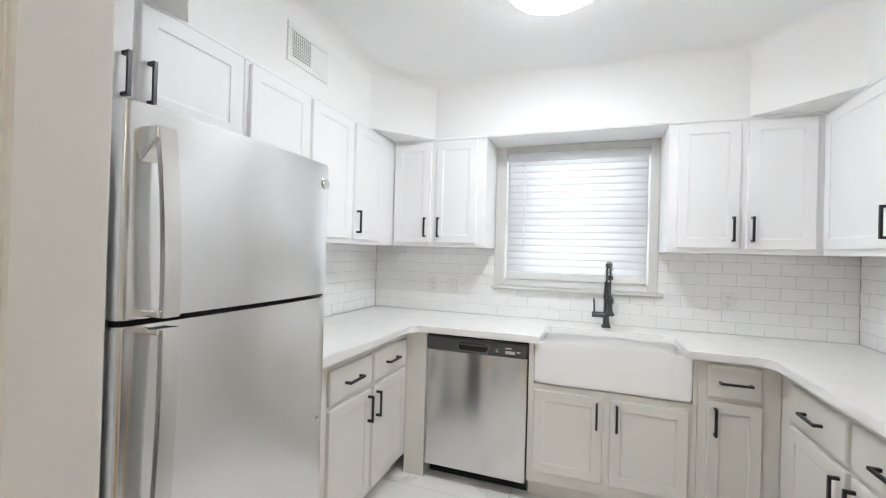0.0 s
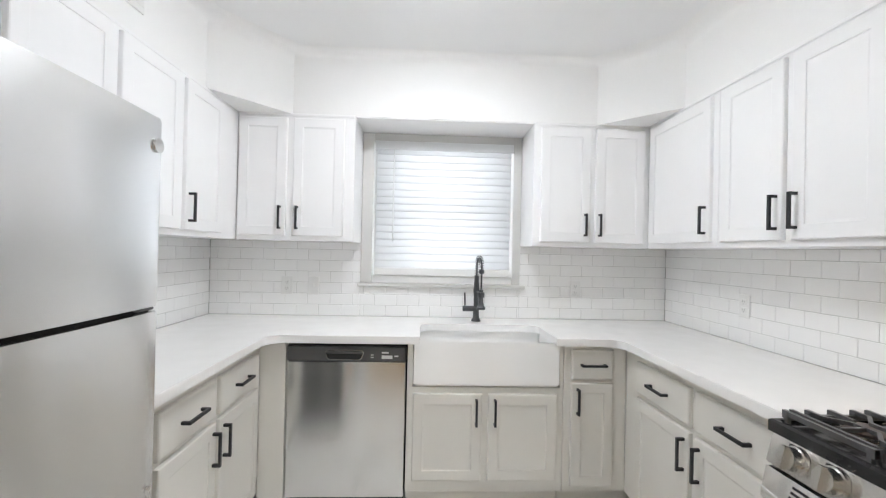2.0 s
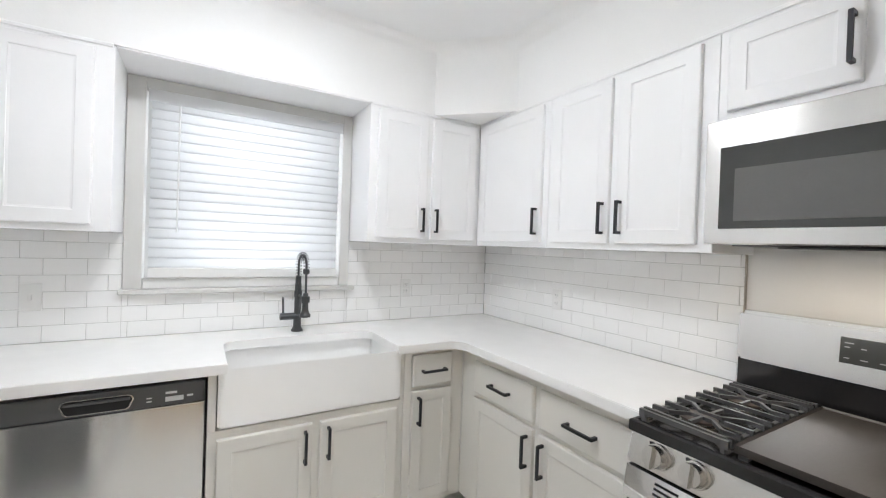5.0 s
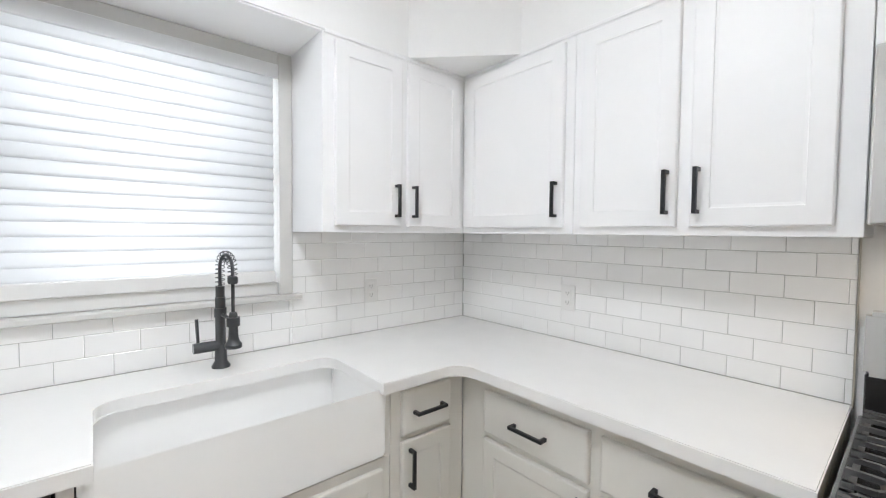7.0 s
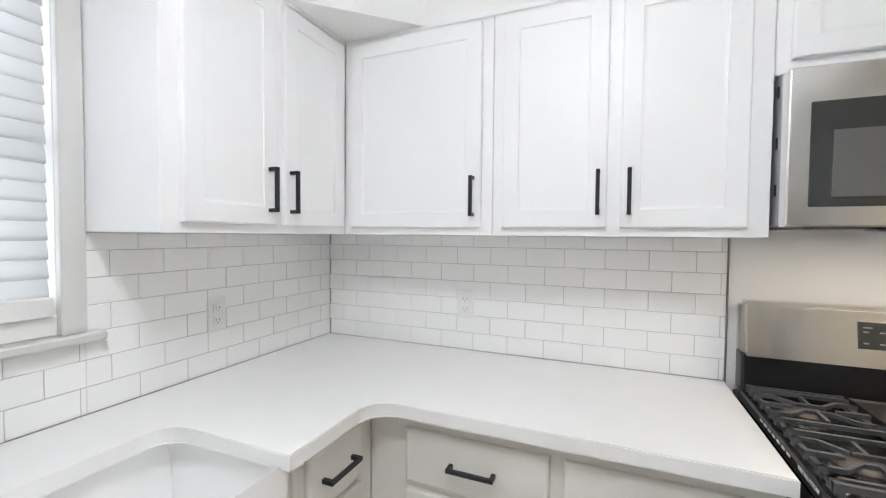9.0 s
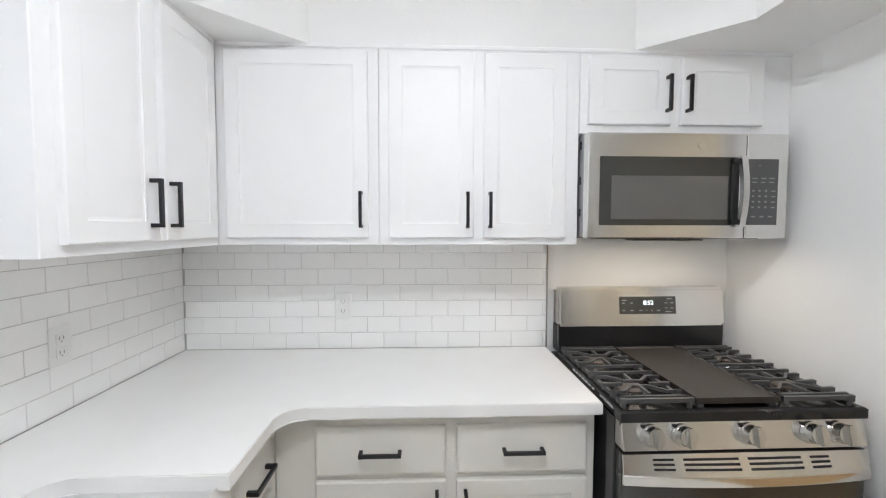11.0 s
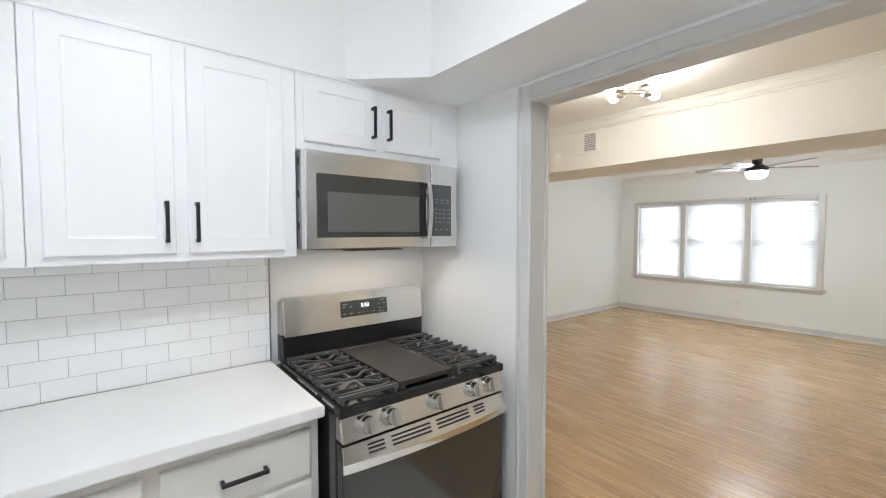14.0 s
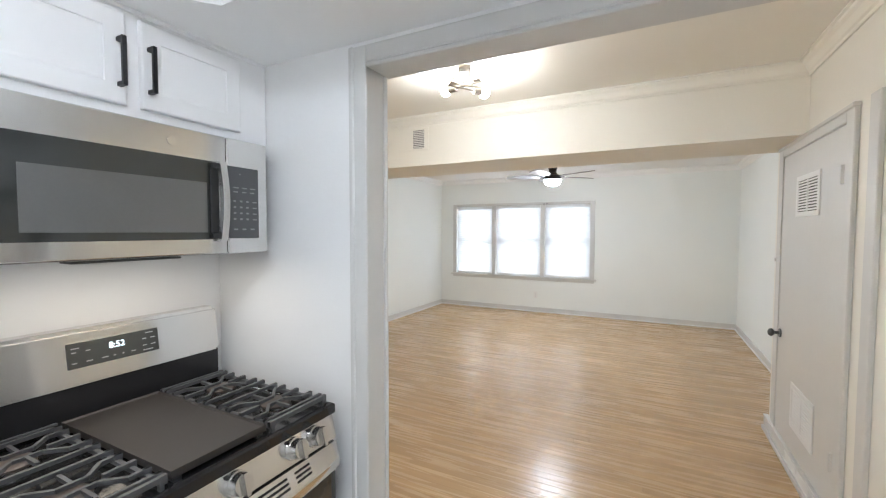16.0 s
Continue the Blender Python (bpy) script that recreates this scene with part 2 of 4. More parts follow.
def part(name, bm, mat, parent, label="", smooth=False):
    """One mesh under a thing or a part, drawn in the axes of the thing's side."""
    o = ORIGIN[parent.name]
    bmesh.ops.translate(bm, verts=bm.verts[:], vec=-o)
    ob = new(name, finish(name, bm, mat, smooth))
    ob.parent = parent
    ORIGIN[ob.name] = o
    return tagged(ob, label)


def parts(name, rows, mat, parent, label="", bev=0.0):
    """One mesh each for a few alike boxes."""
    return [part(name, boxes([r], bev), mat, parent, label) for r in rows]


def structure(name, bm, mat, label, category, smooth=False):
    ob = new(name, finish(name, bm, mat, smooth))
    ORIGIN[ob.name] = Vector((0, 0, 0))
    return tagged(ob, label, category, kind="structure")


def writing(text, size, m, mat, parent, name="lettering"):
    """Raised letters; m places them in the axes of the thing's side."""
    cu = bpy.data.curves.new(name, "FONT")
    cu.body, cu.size, cu.extrude, cu.align_x, cu.align_y = text, size, 0.0004, "CENTER", "CENTER"
    tmp = bpy.data.objects.new(name, cu)
    scene.collection.objects.link(tmp)
    me = bpy.data.meshes.new_from_object(tmp.evaluated_get(bpy.context.evaluated_depsgraph_get()))
    bpy.data.objects.remove(tmp)
    me.transform(Matrix.Translation(-ORIGIN[parent.name]) @ m)
    me.materials.clear()
    me.materials.append(mat)
    ob = new(name, me)
    ob.parent = parent
    ORIGIN[ob.name] = ORIGIN[parent.name]
    return ob


# ---- structure ----
CEIL, SOFFIT = 2.50, 2.121
bm = boxes([(-1.72, -0.59, 2.908, 3.03, 0, CEIL), (0.38, 1.53, 2.908, 3.03, 0, CEIL), (-0.59, 0.38, 2.908, 3.03, 0, 1.135), (-0.59, 0.38, 2.908, 3.03, 2.08, CEIL)])
wall_north = structure("wall_north", bm, WALL, "warm white painted kitchen wall with a window opening", "wall")
wall_east = structure("wall_east", box(1.408, 1.53, 0.30, 3.03, 0, CEIL), WALL, "warm white painted kitchen wall behind the range", "wall")
wall_west = structure("wall_west", box(-1.72, -1.608, 0.30, 3.03, 0, CEIL), WALL, "warm white painted kitchen wall behind the refrigerator", "wall")
bm = boxes([(-1.608, -0.755, 0.345, 0.44, 0, CEIL), (0.645, 1.408, 0.345, 0.44, 0, CEIL), (-0.755, 0.645, 0.345, 0.44, 2.045, CEIL)])
wall_south = structure("wall_south", bm, WALL, "white painted wall with a wide cased opening", "wall")
structure("wall_dining_north", boxes([(1.408, 3.76, 0.19, 0.30, 0, CEIL)]), CREAM, "cream painted dining room wall beside the opening", "wall")
structure("wall_dining_west", boxes([(-1.16, -1.04, -2.27, 0.345, 0, CEIL)]), CREAM, "cream painted dining room wall with a closet door", "wall")
structure("wall_living_west", boxes([(-1.52, -1.40, -6.09, -2.15, 0, CEIL), (-1.40, -1.16, -2.27, -2.15, 0, CEIL)]), PALE, "pale painted living room side wall", "wall")
structure("wall_living_east", boxes([(3.64, 3.76, -6.09, 0.19, 0, CEIL)]), PALE, "pale painted living room side wall", "wall")
bm = boxes([(-1.52, 0.72, -6.094, -5.974, 0, CEIL), (3.30, 3.76, -6.094, -5.974, 0, CEIL), (0.72, 3.30, -6.094, -5.974, 0, 0.66), (0.72, 3.30, -6.094, -5.974, 1.985, CEIL)])
structure("wall_living_south", bm, PALE, "pale painted living room wall with a triple window opening", "wall")
structure("beam", box(-1.04, 3.64, -2.27, -1.63, 2.075, CEIL - 0.002), CREAM, "deep cream painted ceiling beam between dining and living rooms", "beam")
structure("ceiling", boxes([(-1.72, 1.53, 0.31, 3.03, CEIL, CEIL + 0.1)]), CEILING, "white painted kitchen ceiling", "ceiling")
structure("ceiling_living", boxes([(-1.52, 3.76, -6.09, -2.0, CEIL, CEIL + 0.1)]), CEILING, "white painted living room ceiling", "ceiling")
# the bulbs' warm light is put into this ceiling's colour
structure("ceiling_dining", boxes([(-1.52, 3.76, -2.0, 0.31, CEIL, CEIL + 0.1)]), CREAM, "dining room ceiling, tinted cream for the warm lamplight", "ceiling")

# soffit: a ring of plaster over the cabinets with cut corners
SN, SE, SW, SS = 2.595, 1.105, -1.308, 0.792
inner = [(-1.03, SS), (0.860, SS), (SE, 1.055), (SE, 2.26), (0.785, SN), (-1.0, SN), (SW, 2.245), (SW, 1.02)]
bm = bmesh.new()
outer = [(-1.608, 0.44), (1.408, 0.44), (1.408, 2.908), (-1.608, 2.908)]
cove = 0.07
mid = Vector((-0.115, 1.70))
rows = []
for dz, push in ((0.0, 0.0), (CEIL - SOFFIT - cove, 0.0), (CEIL - SOFFIT - cove * 0.62, 0.006), (CEIL - SOFFIT - cove * 0.29, 0.020), (CEIL - SOFFIT - cove * 0.08, 0.043), (CEIL - SOFFIT - 0.001, cove)):
    rows.append([bm.verts.new((x + (mid.x - x) * push / 1.2, y + (mid.y - y) * push / 1.2, SOFFIT + dz)) for x, y in inner])
for q, s in zip(rows, rows[1:]):
    for i in range(8):
        bm.faces.new((q[i], q[(i + 1) % 8], s[(i + 1) % 8], s[i]))
lo = [bm.verts.new((x, y, SOFFIT)) for x, y in outer]
for i, tri in enumerate(((0, 1), (2, 3), (4, 5), (6, 7))):
    bm.faces.new((lo[i], lo[(i + 1) % 4], rows[0][tri[1]], rows[0][tri[0]]))
for i, (a, b) in enumerate(((7, 0), (1, 2), (3, 4), (5, 6))):
    bm.faces.new((lo[i], rows[0][b], rows[0][a]))
structure("soffit", bm, WALL, "white plaster soffit with cut corners over the cabinets", "soffit", True)

# floors
structure("floor_slab", boxes([(-1.72, 1.53, 0.37, 3.03, -0.12, -0.012), (-1.52, 3.76, -6.1, 0.37, -0.12, -0.02)]), GROUT, "dark subfloor under the boards and tiles", "floor")

# ---- openings, trim ----
def casing(name, rows, mat, label, category="trim"):
    return structure(name, boxes(rows, 0.004), mat, label, category)


casing("trim_opening_kitchen", [(0.622, 0.690, 0.44, 0.456, 0, 2.1022), (-0.80, -0.7556, 0.44, 0.456, 0, 2.1022), (-0.7556, 0.622, 0.44, 0.456, 2.0455, 2.1022),
                                (0.672, 0.692, 0.4405, 0.462, 0, 2.1024)], TRIM, "grey painted casing round the wide opening")
casing("trim_opening_dining", [(0.622, 0.690, 0.329, 0.345, 0, 2.1022), (-0.80, -0.7556, 0.329, 0.345, 0, 2.1022), (-0.7556, 0.622, 0.329, 0.345, 2.0455, 2.1022)], TRIM, "grey painted casing on the dining side")
casing("jamb", [(0.630, 0.645, 0.345, 0.44, 0, 2.045), (-0.755, -0.7354, 0.3285, 0.4562, 0, 2.045), (-0.7354, 0.622, 0.3285, 0.4562, 2.03, 2.045)], TRIM, "greige painted jamb lining of the opening")


def crown(name, pts, mat, label):
    """Crown moulding along a line of (x, y) at the ceiling; the room lies to the left of the way."""
    prof = [(0, -0.115), (0.012, -0.115), (0.016, -0.095), (0.03, -0.085), (0.055, -0.045), (0.075, -0.03), (0.08, -0.014), (0.10, -0.012), (0.10, -0.001), (0, -0.001)]
    prof = [(o * 0.72, z * 0.72) for o, z in prof]
    bm = bmesh.new()
    for (xa, ya), (xb, yb) in zip(pts, pts[1:]):
        d = (Vector((xb, yb)) - Vector((xa, ya))).normalized()
        nrm = Vector((-d.y, d.x))
        ends = []
        for (x, y), s in (((xa, ya), 1), ((xb, yb), -1)):
            ends.append([bm.verts.new((x + nrm.x * o + d.x * o * s, y + nrm.y * o + d.y * o * s, CEIL + z)) for o, z in prof])
        for i in range(len(prof) - 1):
            bm.faces.new((ends[0][i], ends[0][i + 1], ends[1][i + 1], ends[1][i]))
    return structure(name, bm, mat, label, "trim")


# dining crowns: cream here carries the warm lamplight as colour
crown("trim_crown_dining", [(3.638, -1.628), (-1.038, -1.628)][::-1], CREAM, "crown moulding along the beam, tinted cream for lamplight")
crown("trim_crown_dining_west", [(-1.038, 0.29), (-1.038, -1.628)], CREAM, "crown moulding over the closet door, tinted cream for lamplight")
crown("trim_crown_living", [(-1.398, -2.28), (-1.398, -5.972), (3.638, -5.972), (3.638, -2.28)], WALL, "white crown moulding round the living room")


def baseboard(name, rows):
    return structure(name, boxes(rows, 0.003), TRIM, "grey painted baseboard with a rounded top", "baseboard")


baseboard("baseboard_south", [(-1.38, 3.62, -5.974, -5.958, 0.0, 0.085)])
baseboard("baseboard_living_west", [(-1.40, -1.384, -5.974, -2.27, 0.0, 0.085)])
baseboard("baseboard_living_east", [(3.624, 3.64, -5.974, 0.29, 0.0, 0.085)])
structure("shoe_moulding", boxes([(-1.37, 3.61, -5.958, -5.944, 0, 0.02), (-1.384, -1.37, -5.944, -2.27, 0, 0.02), (3.61, 3.624, -5.944, 0.29, 0, 0.02)], 0.003), WALL, "white shoe moulding along the floor", "trim")
structure("baseboard_dining_west", boxes([(-1.04, -1.012, -2.27, 0.325, 0, 0.102), (-1.12, -1.012, -2.290, -2.27, 0, 0.102), (-1.012, -0.997, -2.290, 0.325, 0, 0.03), (-1.04, -1.006, -2.285, 0.325, 0.103, 0.114)], 0.003), TRIM, "pale grey baseboard with a cap, running under the closet door", "baseboard")

# ---- cabinets ----
def stepped(u0, u1, z0, z1, steps):
    """A panel built of rectangular rings (inset, depth), closed at both ends."""
    bm = bmesh.new()
    rings = [[bm.verts.new((x, y, z)) for x, z in ((u0 + i, z0 + i), (u1 - i, z0 + i), (u1 - i, z1 - i), (u0 + i, z1 - i))] for i, y in steps]
    bm.faces.new(rings[0][::-1])
    for q, s in zip(rings, rings[1:]):
        for k in range(4):
            bm.faces.new((q[k], q[(k + 1) % 4], s[(k + 1) % 4], s[k]))
    bm.faces.new(rings[-1])
    return bm


def shaker(u0, u1, z0, z1, v, frame_w=0.052, deep=0.005, thick=0.018):
    """A framed door with a sunk panel; v is its front."""
    return stepped(u0, u1, z0, z1, [(0, v + thick), (0, v + 0.005), (0.0012, v + 0.0018), (0.0045, v), (frame_w, v), (frame_w + 0.0015, v + 0.0035), (frame_w + 0.009, v + deep), (frame_w + 0.0092, v + deep)])


def slab(u0, u1, z0, z1, v, thick=0.018):
    return stepped(u0, u1, z0, z1, [(0, v + thick), (0, v + 0.007), (0.002, v + 0.003), (0.006, v + 0.0008), (0.010, v)])


def pull(u, z, v, long, way):
    """A square bow handle centred at u, z on the face v."""
    bm = bmesh.new()
    h, w, out = long / 2, 0.0055, 0.032
    if way == "v":
        bx(bm, u - w, u + w, v - out, v - out + 0.009, z - h, z + h)
        for s in (-1, 1):
            bx(bm, u - w, u + w, v - out + 0.009, v, z + s * h - (0.011 if s > 0 else 0), z + s * h + (0 if s > 0 else 0.011))
    else:
        bx(bm, u - h, u + h, v - out, v - out + 0.009, z - w, z + w)
        for s in (-1, 1):
            bx(bm, u + s * h - (0.011 if s > 0 else 0), u + s * h + (0 if s > 0 else 0.011), v - out + 0.009, v, z - w, z + w)
    return bm


def cabinet(name, side, u0, u1, z0, z1, v, mat, label, doors=(), drawers=(), toe=False, extra=(), group=""):
    """A cabinet unit against a wall. doors, drawers: (from, to, low, high, handle along, handle up)."""
    ob = thing(name, (u0, 0, 0 if toe else z0), label, "cabinet", side, group)
    part("body", boxes([(u0, u1, -0.003, v, z0, z1)], 0.002), mat, ob)
    parts("side_panel", extra, mat, ob)
    if toe:
        part("toe_kick", box(u0 + 0.001, u1 - 0.001, -0.003, v + 0.085, 0, z0 - 0.001), mat, ob)
    for a, b, c, d, hu, hz in doors:
        door = part("door", shaker(a, b, c, d, v - 0.018, min(0.052, (b - a) * 0.22, (d - c) * 0.28)), mat, ob)
        if hu is not None:
            part("handle", pull(hu, hz, v - 0.018, 0.132, "v"), BRONZE, door, "dark bronze bar handle")
    for a, b, c, d in drawers:
        dr = part("drawer_front", slab(a, b, c, d, v - 0.018), mat, ob)
        part("handle", pull((a + b) / 2, (c + d) / 2, v - 0.018, 0.132, "h"), BRONZE, dr, "dark bronze bar handle")
    return ob


UB, UT = 1.393, 2.118
VN, VE, VW = 2.598 - 2.90, 1.108 - 1.40, -(-1.305 + 1.60)
DB, DT, HZ = 1.42, 2.096, 1.523
cabinet("wall_cabinet", "north", -1.3045, -0.640, UB, UT, VN, WHITE, "white two-door wall cabinet beside the window",
        [(-1.295, -1.025, DB, DT, -1.055, HZ), (-0.988, -0.700, DB, DT, -0.958, HZ)], group="wall cabinets")
cabinet("wall_cabinet", "north", 0.408, 1.1075, UB, UT, VN, WHITE, "white two-door wall cabinet between window and corner",
        [(0.452, 0.748, DB, DT, 0.716, HZ), (0.780, 1.075, DB, DT, 0.802, HZ)], group="wall cabinets")
cabinet("wall_cabinet", "east", -2.5965, -2.012, UB, UT, VE, WHITE, "white single-door corner wall cabinet",
        [(-2.562, -2.048, DB, DT, -2.074, HZ)], group="wall cabinets")
cabinet("wall_cabinet", "east", -2.010, -1.263, UB, UT, VE, WHITE, "white two-door wall cabinet next to the microwave",
        [(-1.975, -1.659, DB, DT, -1.684, HZ), (-1.623, -1.313, DB, DT, -1.600, HZ)], group="wall cabinets")
cabinet("wall_cabinet", "east", -1.261, -0.443, 1.812, UT, VE, WHITE, "short white two-door cabinet above the microwave",
        [(-1.231, -0.918, 1.845, DT, -0.937, 1.956), (-0.880, -0.563, 1.845, DT, -0.860, 1.956)], group="wall cabinets")
cabinet("wall_cabinet", "west", 0.443, 1.262, 1.755, UT, VW, WHITE, "short white two-door cabinet above the refrigerator",
        [(0.48, 0.832, 1.775, DT, 0.805, 1.855), (0.852, 1.235, 1.775, DT, 0.880, 1.855)], group="wall cabinets")
cabinet("wall_cabinet", "west", 1.264, 2.596, UB, UT, VW, WHITE, "long white three-door wall cabinet beside the refrigerator",
        [(1.285, 1.645, DB, DT, 1.315, HZ), (1.675, 2.030, DB, DT, 1.705, HZ), (2.068, 2.40, DB, DT, 2.095, HZ)], group="wall cabinets")
scribe = [(-1.303, -0.645, 2.590, 2.597, 2.108, 2.124), (0.412, 1.100, 2.590, 2.597, 2.108, 2.124), (1.100, 1.107, 0.443, 2.590, 2.108, 2.124), (-1.310, -1.303, 0.443, 2.590, 2.108, 2.124)]
structure("trim_cabinet_top", boxes(scribe, 0.003), WHITE, "thin white moulding along the cabinet tops", "trim")
structure("valance_box", boxes([(-0.639, 0.407, 2.598, 2.906, 2.113, 2.120)], 0.002), WHITE, "white board lining the soffit over the window", "trim")

BN, BE, BW = 2.312 - 2.90, 0.848 - 1.40, -(-1.043 + 1.60)
BT = 0.876
cabinet("filler_panel", "north", -1.043, -0.912, 0.0, BT, BN, GREIGE, "greige filler panel between corner and dishwasher")
cabinet("base_cabinet", "north", -0.298, 0.512, 0.115, 0.652, BN, GREIGE, "greige two-door sink cabinet with dark handles",
        [(-0.266, 0.088, 0.178, 0.622, 0.058, 0.532), (0.121, 0.477, 0.178, 0.622, 0.154, 0.532)], toe=True,
        extra=[(-0.298, -0.270, -0.003, BN, 0.652, BT), (0.494, 0.512, -0.003, BN, 0.652, BT)], group="base cabinets")
cabinet("base_cabinet", "north", 0.514, 0.8476, 0.115, BT, BN, GREIGE, "narrow greige cabinet with one drawer and one door",
        [(0.553, 0.772, 0.150, 0.682, 0.583, 0.590)], [(0.553, 0.772, 0.700, 0.856)], toe=True,
        extra=[(0.8478, 0.940, -0.003, BN + 0.088, 0.0, 0.114)], group="base cabinets")
cabinet("base_cabinet", "east", -2.312, -1.290, 0.115, BT, BE, GREIGE, "greige base cabinet with two drawers and two doors",
        [(-2.185, -1.775, 0.135, 0.655, -1.803, 0.560), (-1.740, -1.318, 0.135, 0.655, -1.712, 0.560)],
        [(-2.185, -1.775, 0.676, 0.832), (-1.740, -1.318, 0.676, 0.832)], toe=True, group="base cabinets")
cabinet("base_cabinet", "west", 1.262, 2.312, 0.115, BT, BW, GREIGE, "greige base cabinet beside the refrigerator with drawers",
        [(1.505, 1.858, 0.135, 0.655, 1.832, 0.560), (1.888, 2.268, 0.135, 0.655, 1.916, 0.560)],
        [(1.505, 1.858, 0.676, 0.828), (1.888, 2.268, 0.676, 0.828)], toe=True, group="base cabinets")

# worktop with a notch for the sink
CT = 0.916
r1, r2 = 0.075, 0.06
out = [(-1.598, 1.258), (-0.985, 1.258)]
out += arc(-0.985 + r1, 2.27 - r1, r1, 180, 90)
out += [(-0.238, 2.27)] + arc(-0.238 + r2, 2.652 - r2, r2, 180, 90) + arc(0.462 - r2, 2.652 - r2, r2, 90, 0) + [(0.462, 2.27)]
out += arc(0.792 - r1, 2.27 - r1, r1, 90, 0) + [(0.792, 1.288), (1.398, 1.288), (1.398, 2.898), (-1.598, 2.898)]
bm = prism(bmesh.new(), out, CT - 0.039, CT)
top_edges = [e for e in bm.edges if abs(e.verts[0].co.z - e.verts[1].co.z) < 1e-5]
bmesh.ops.bevel(bm, geom=top_edges, offset=0.003, segments=2, affect="EDGES")
top = new("worktop", finish("worktop", bm, QUARTZ, True))
tagged(top, "white quartz worktop running round three walls", "worktop")

# farmhouse sink
sink = thing("farmhouse_sink", (0.12, 2.45, 0.655), "white fireclay apron-front sink set into the worktop", "sink")
bm = bmesh.new()
bx(bm, -0.266, 0.490, 2.296, 2.69, 0.660, 0.8765)
bm.faces.ensure_lookup_table()
topf = max(bm.faces, key=lambda f: f.calc_center_median().z)
for v in topf.verts:
    if v.co.y < 2.4:
        v.co.z += 0.012
bmesh.ops.inset_individual(bm, faces=[topf], thickness=0.026)
ret = bmesh.ops.extrude_face_region(bm, geom=[topf])
low = [g for g in ret["geom"] if isinstance(g, bmesh.types.BMVert)]
bmesh.ops.delete(bm, geom=[topf], context="FACES_ONLY")
cx, cy = 0.112, 2.493
for v in low:
    v.co = (cx + (v.co.x - cx) * 0.97, cy + (v.co.y - cy) * 0.95, 0.688)
bmesh.ops.bevel(bm, geom=[e for e in bm.edges if e.calc_face_angle(0) > 0.5], offset=0.009, segments=4, affect="EDGES")
part("basin", bm, PORCELAIN, sink, smooth=True)
part("drain", lathe(bmesh.new(), [(0.0, 0.0), (0.045, 0.0), (0.045, 0.004), (0.03, 0.002), (0.0, 0.001)][1:], (0.12, 2.50, 0.692)), CHROME, sink, "chrome drain ring", True)

# faucet
fx, fy = 0.108, 2.775
fau = thing("kitchen_faucet", (fx, fy, CT), "gunmetal spring-neck kitchen faucet behind the sink", "faucet")
part("base", lathe(bmesh.new(), [(0.030, 0), (0.030, 0.006), (0.020, 0.022), (0.0185, 0.07), (0.018, 0.086)], (fx, fy, CT), 28), GUN, fau, smooth=True)
bm = cyl(bmesh.new(), (fx, fy, CT + 0.0860), 0.0165, 0.161)
cyl(bm, (fx, fy, CT + 0.1774), 0.0195, 0.032)
cyl(bm, (fx, fy, CT + 0.2472), 0.0145, 0.038)
part("column", bm, GUN, fau, smooth=True)
part("valve", cyl(bmesh.new(), (fx - 0.085, fy, CT + 0.0774), 0.018, 0.09, "x"), GUN, fau, smooth=True)
part("lever", tube(bmesh.new(), [(fx - 0.070, fy, CT + 0.0967), (fx - 0.074, fy - 0.002, CT + 0.1774)], 0.0055), GUN, fau, smooth=True)
hose = [(fx, fy, CT + 0.2795), (fx, fy, CT + 0.3494)] + [(fx + 0.008 * (1 - math.cos(a)), fy - 0.052 * (1 - math.cos(a)), CT + 0.3494 + 0.048 * math.sin(a)) for a in [math.pi * k / 10 for k in range(1, 11)]]
hose += [(fx + 0.016, fy - 0.104, CT + 0.3225), (fx + 0.016, fy - 0.104, CT + 0.1290)]
part("hose", tube(bmesh.new(), hose, 0.0056, 10), GUN, fau, smooth=True)
coil, turns = [], 17
path_pts = [Vector(p) for p in hose[:-1]]
lens = [0.0]
for p, q in zip(path_pts, path_pts[1:]):
    lens.append(lens[-1] + (q - p).length)
for k in range(turns * 10 + 1):
    s = lens[-1] * k / (turns * 10)
    i = max(j for j in range(len(lens) - 1) if lens[j] <= s + 1e-9)
    p, q = path_pts[i], path_pts[i + 1]
    d = (q - p).normalized()
    side_v = Vector((1, 0.15, 0)).normalized()
    side_v = (side_v - d * side_v.dot(d)).normalized()
    w = d.cross(side_v)
    ang = 2 * math.pi * k / 10
    coil.append(p + d * (s - lens[i]) + (side_v * math.cos(ang) + w * math.sin(ang)) * 0.0150)
part("spring", tube(bmesh.new(), coil, 0.0014, 6), GUN, fau, "wound steel spring round the hose", True)
bm = lathe(bmesh.new(), [(0.013, 0.0), (0.016, 0.004), (0.016, 0.022), (0.012, 0.026)], (fx + 0.016, fy - 0.104, CT + 0.3031), 20)
part("collar", bm, GUN, fau, smooth=True)
part("spray_head", lathe(bmesh.new(), [(0.026, 0.0), (0.027, 0.012), (0.019, 0.022), (0.015, 0.04), (0.013, 0.115), (0.010, 0.12)], (fx + 0.016, fy - 0.104, CT + 0.088), 28), GUN, fau, smooth=True)
bm = tube(bmesh.new(), [(fx, fy, CT + 0.1881), (fx + 0.016, fy - 0.104, CT + 0.1806)], 0.006)
lathe(bm, [(0.018, 0.0), (0.021, 0.0), (0.021, 0.03), (0.018, 0.03)], (fx + 0.016, fy - 0.104, CT + 0.1612), 20)
part("holder_arm", bm, GUN, fau, smooth=True)

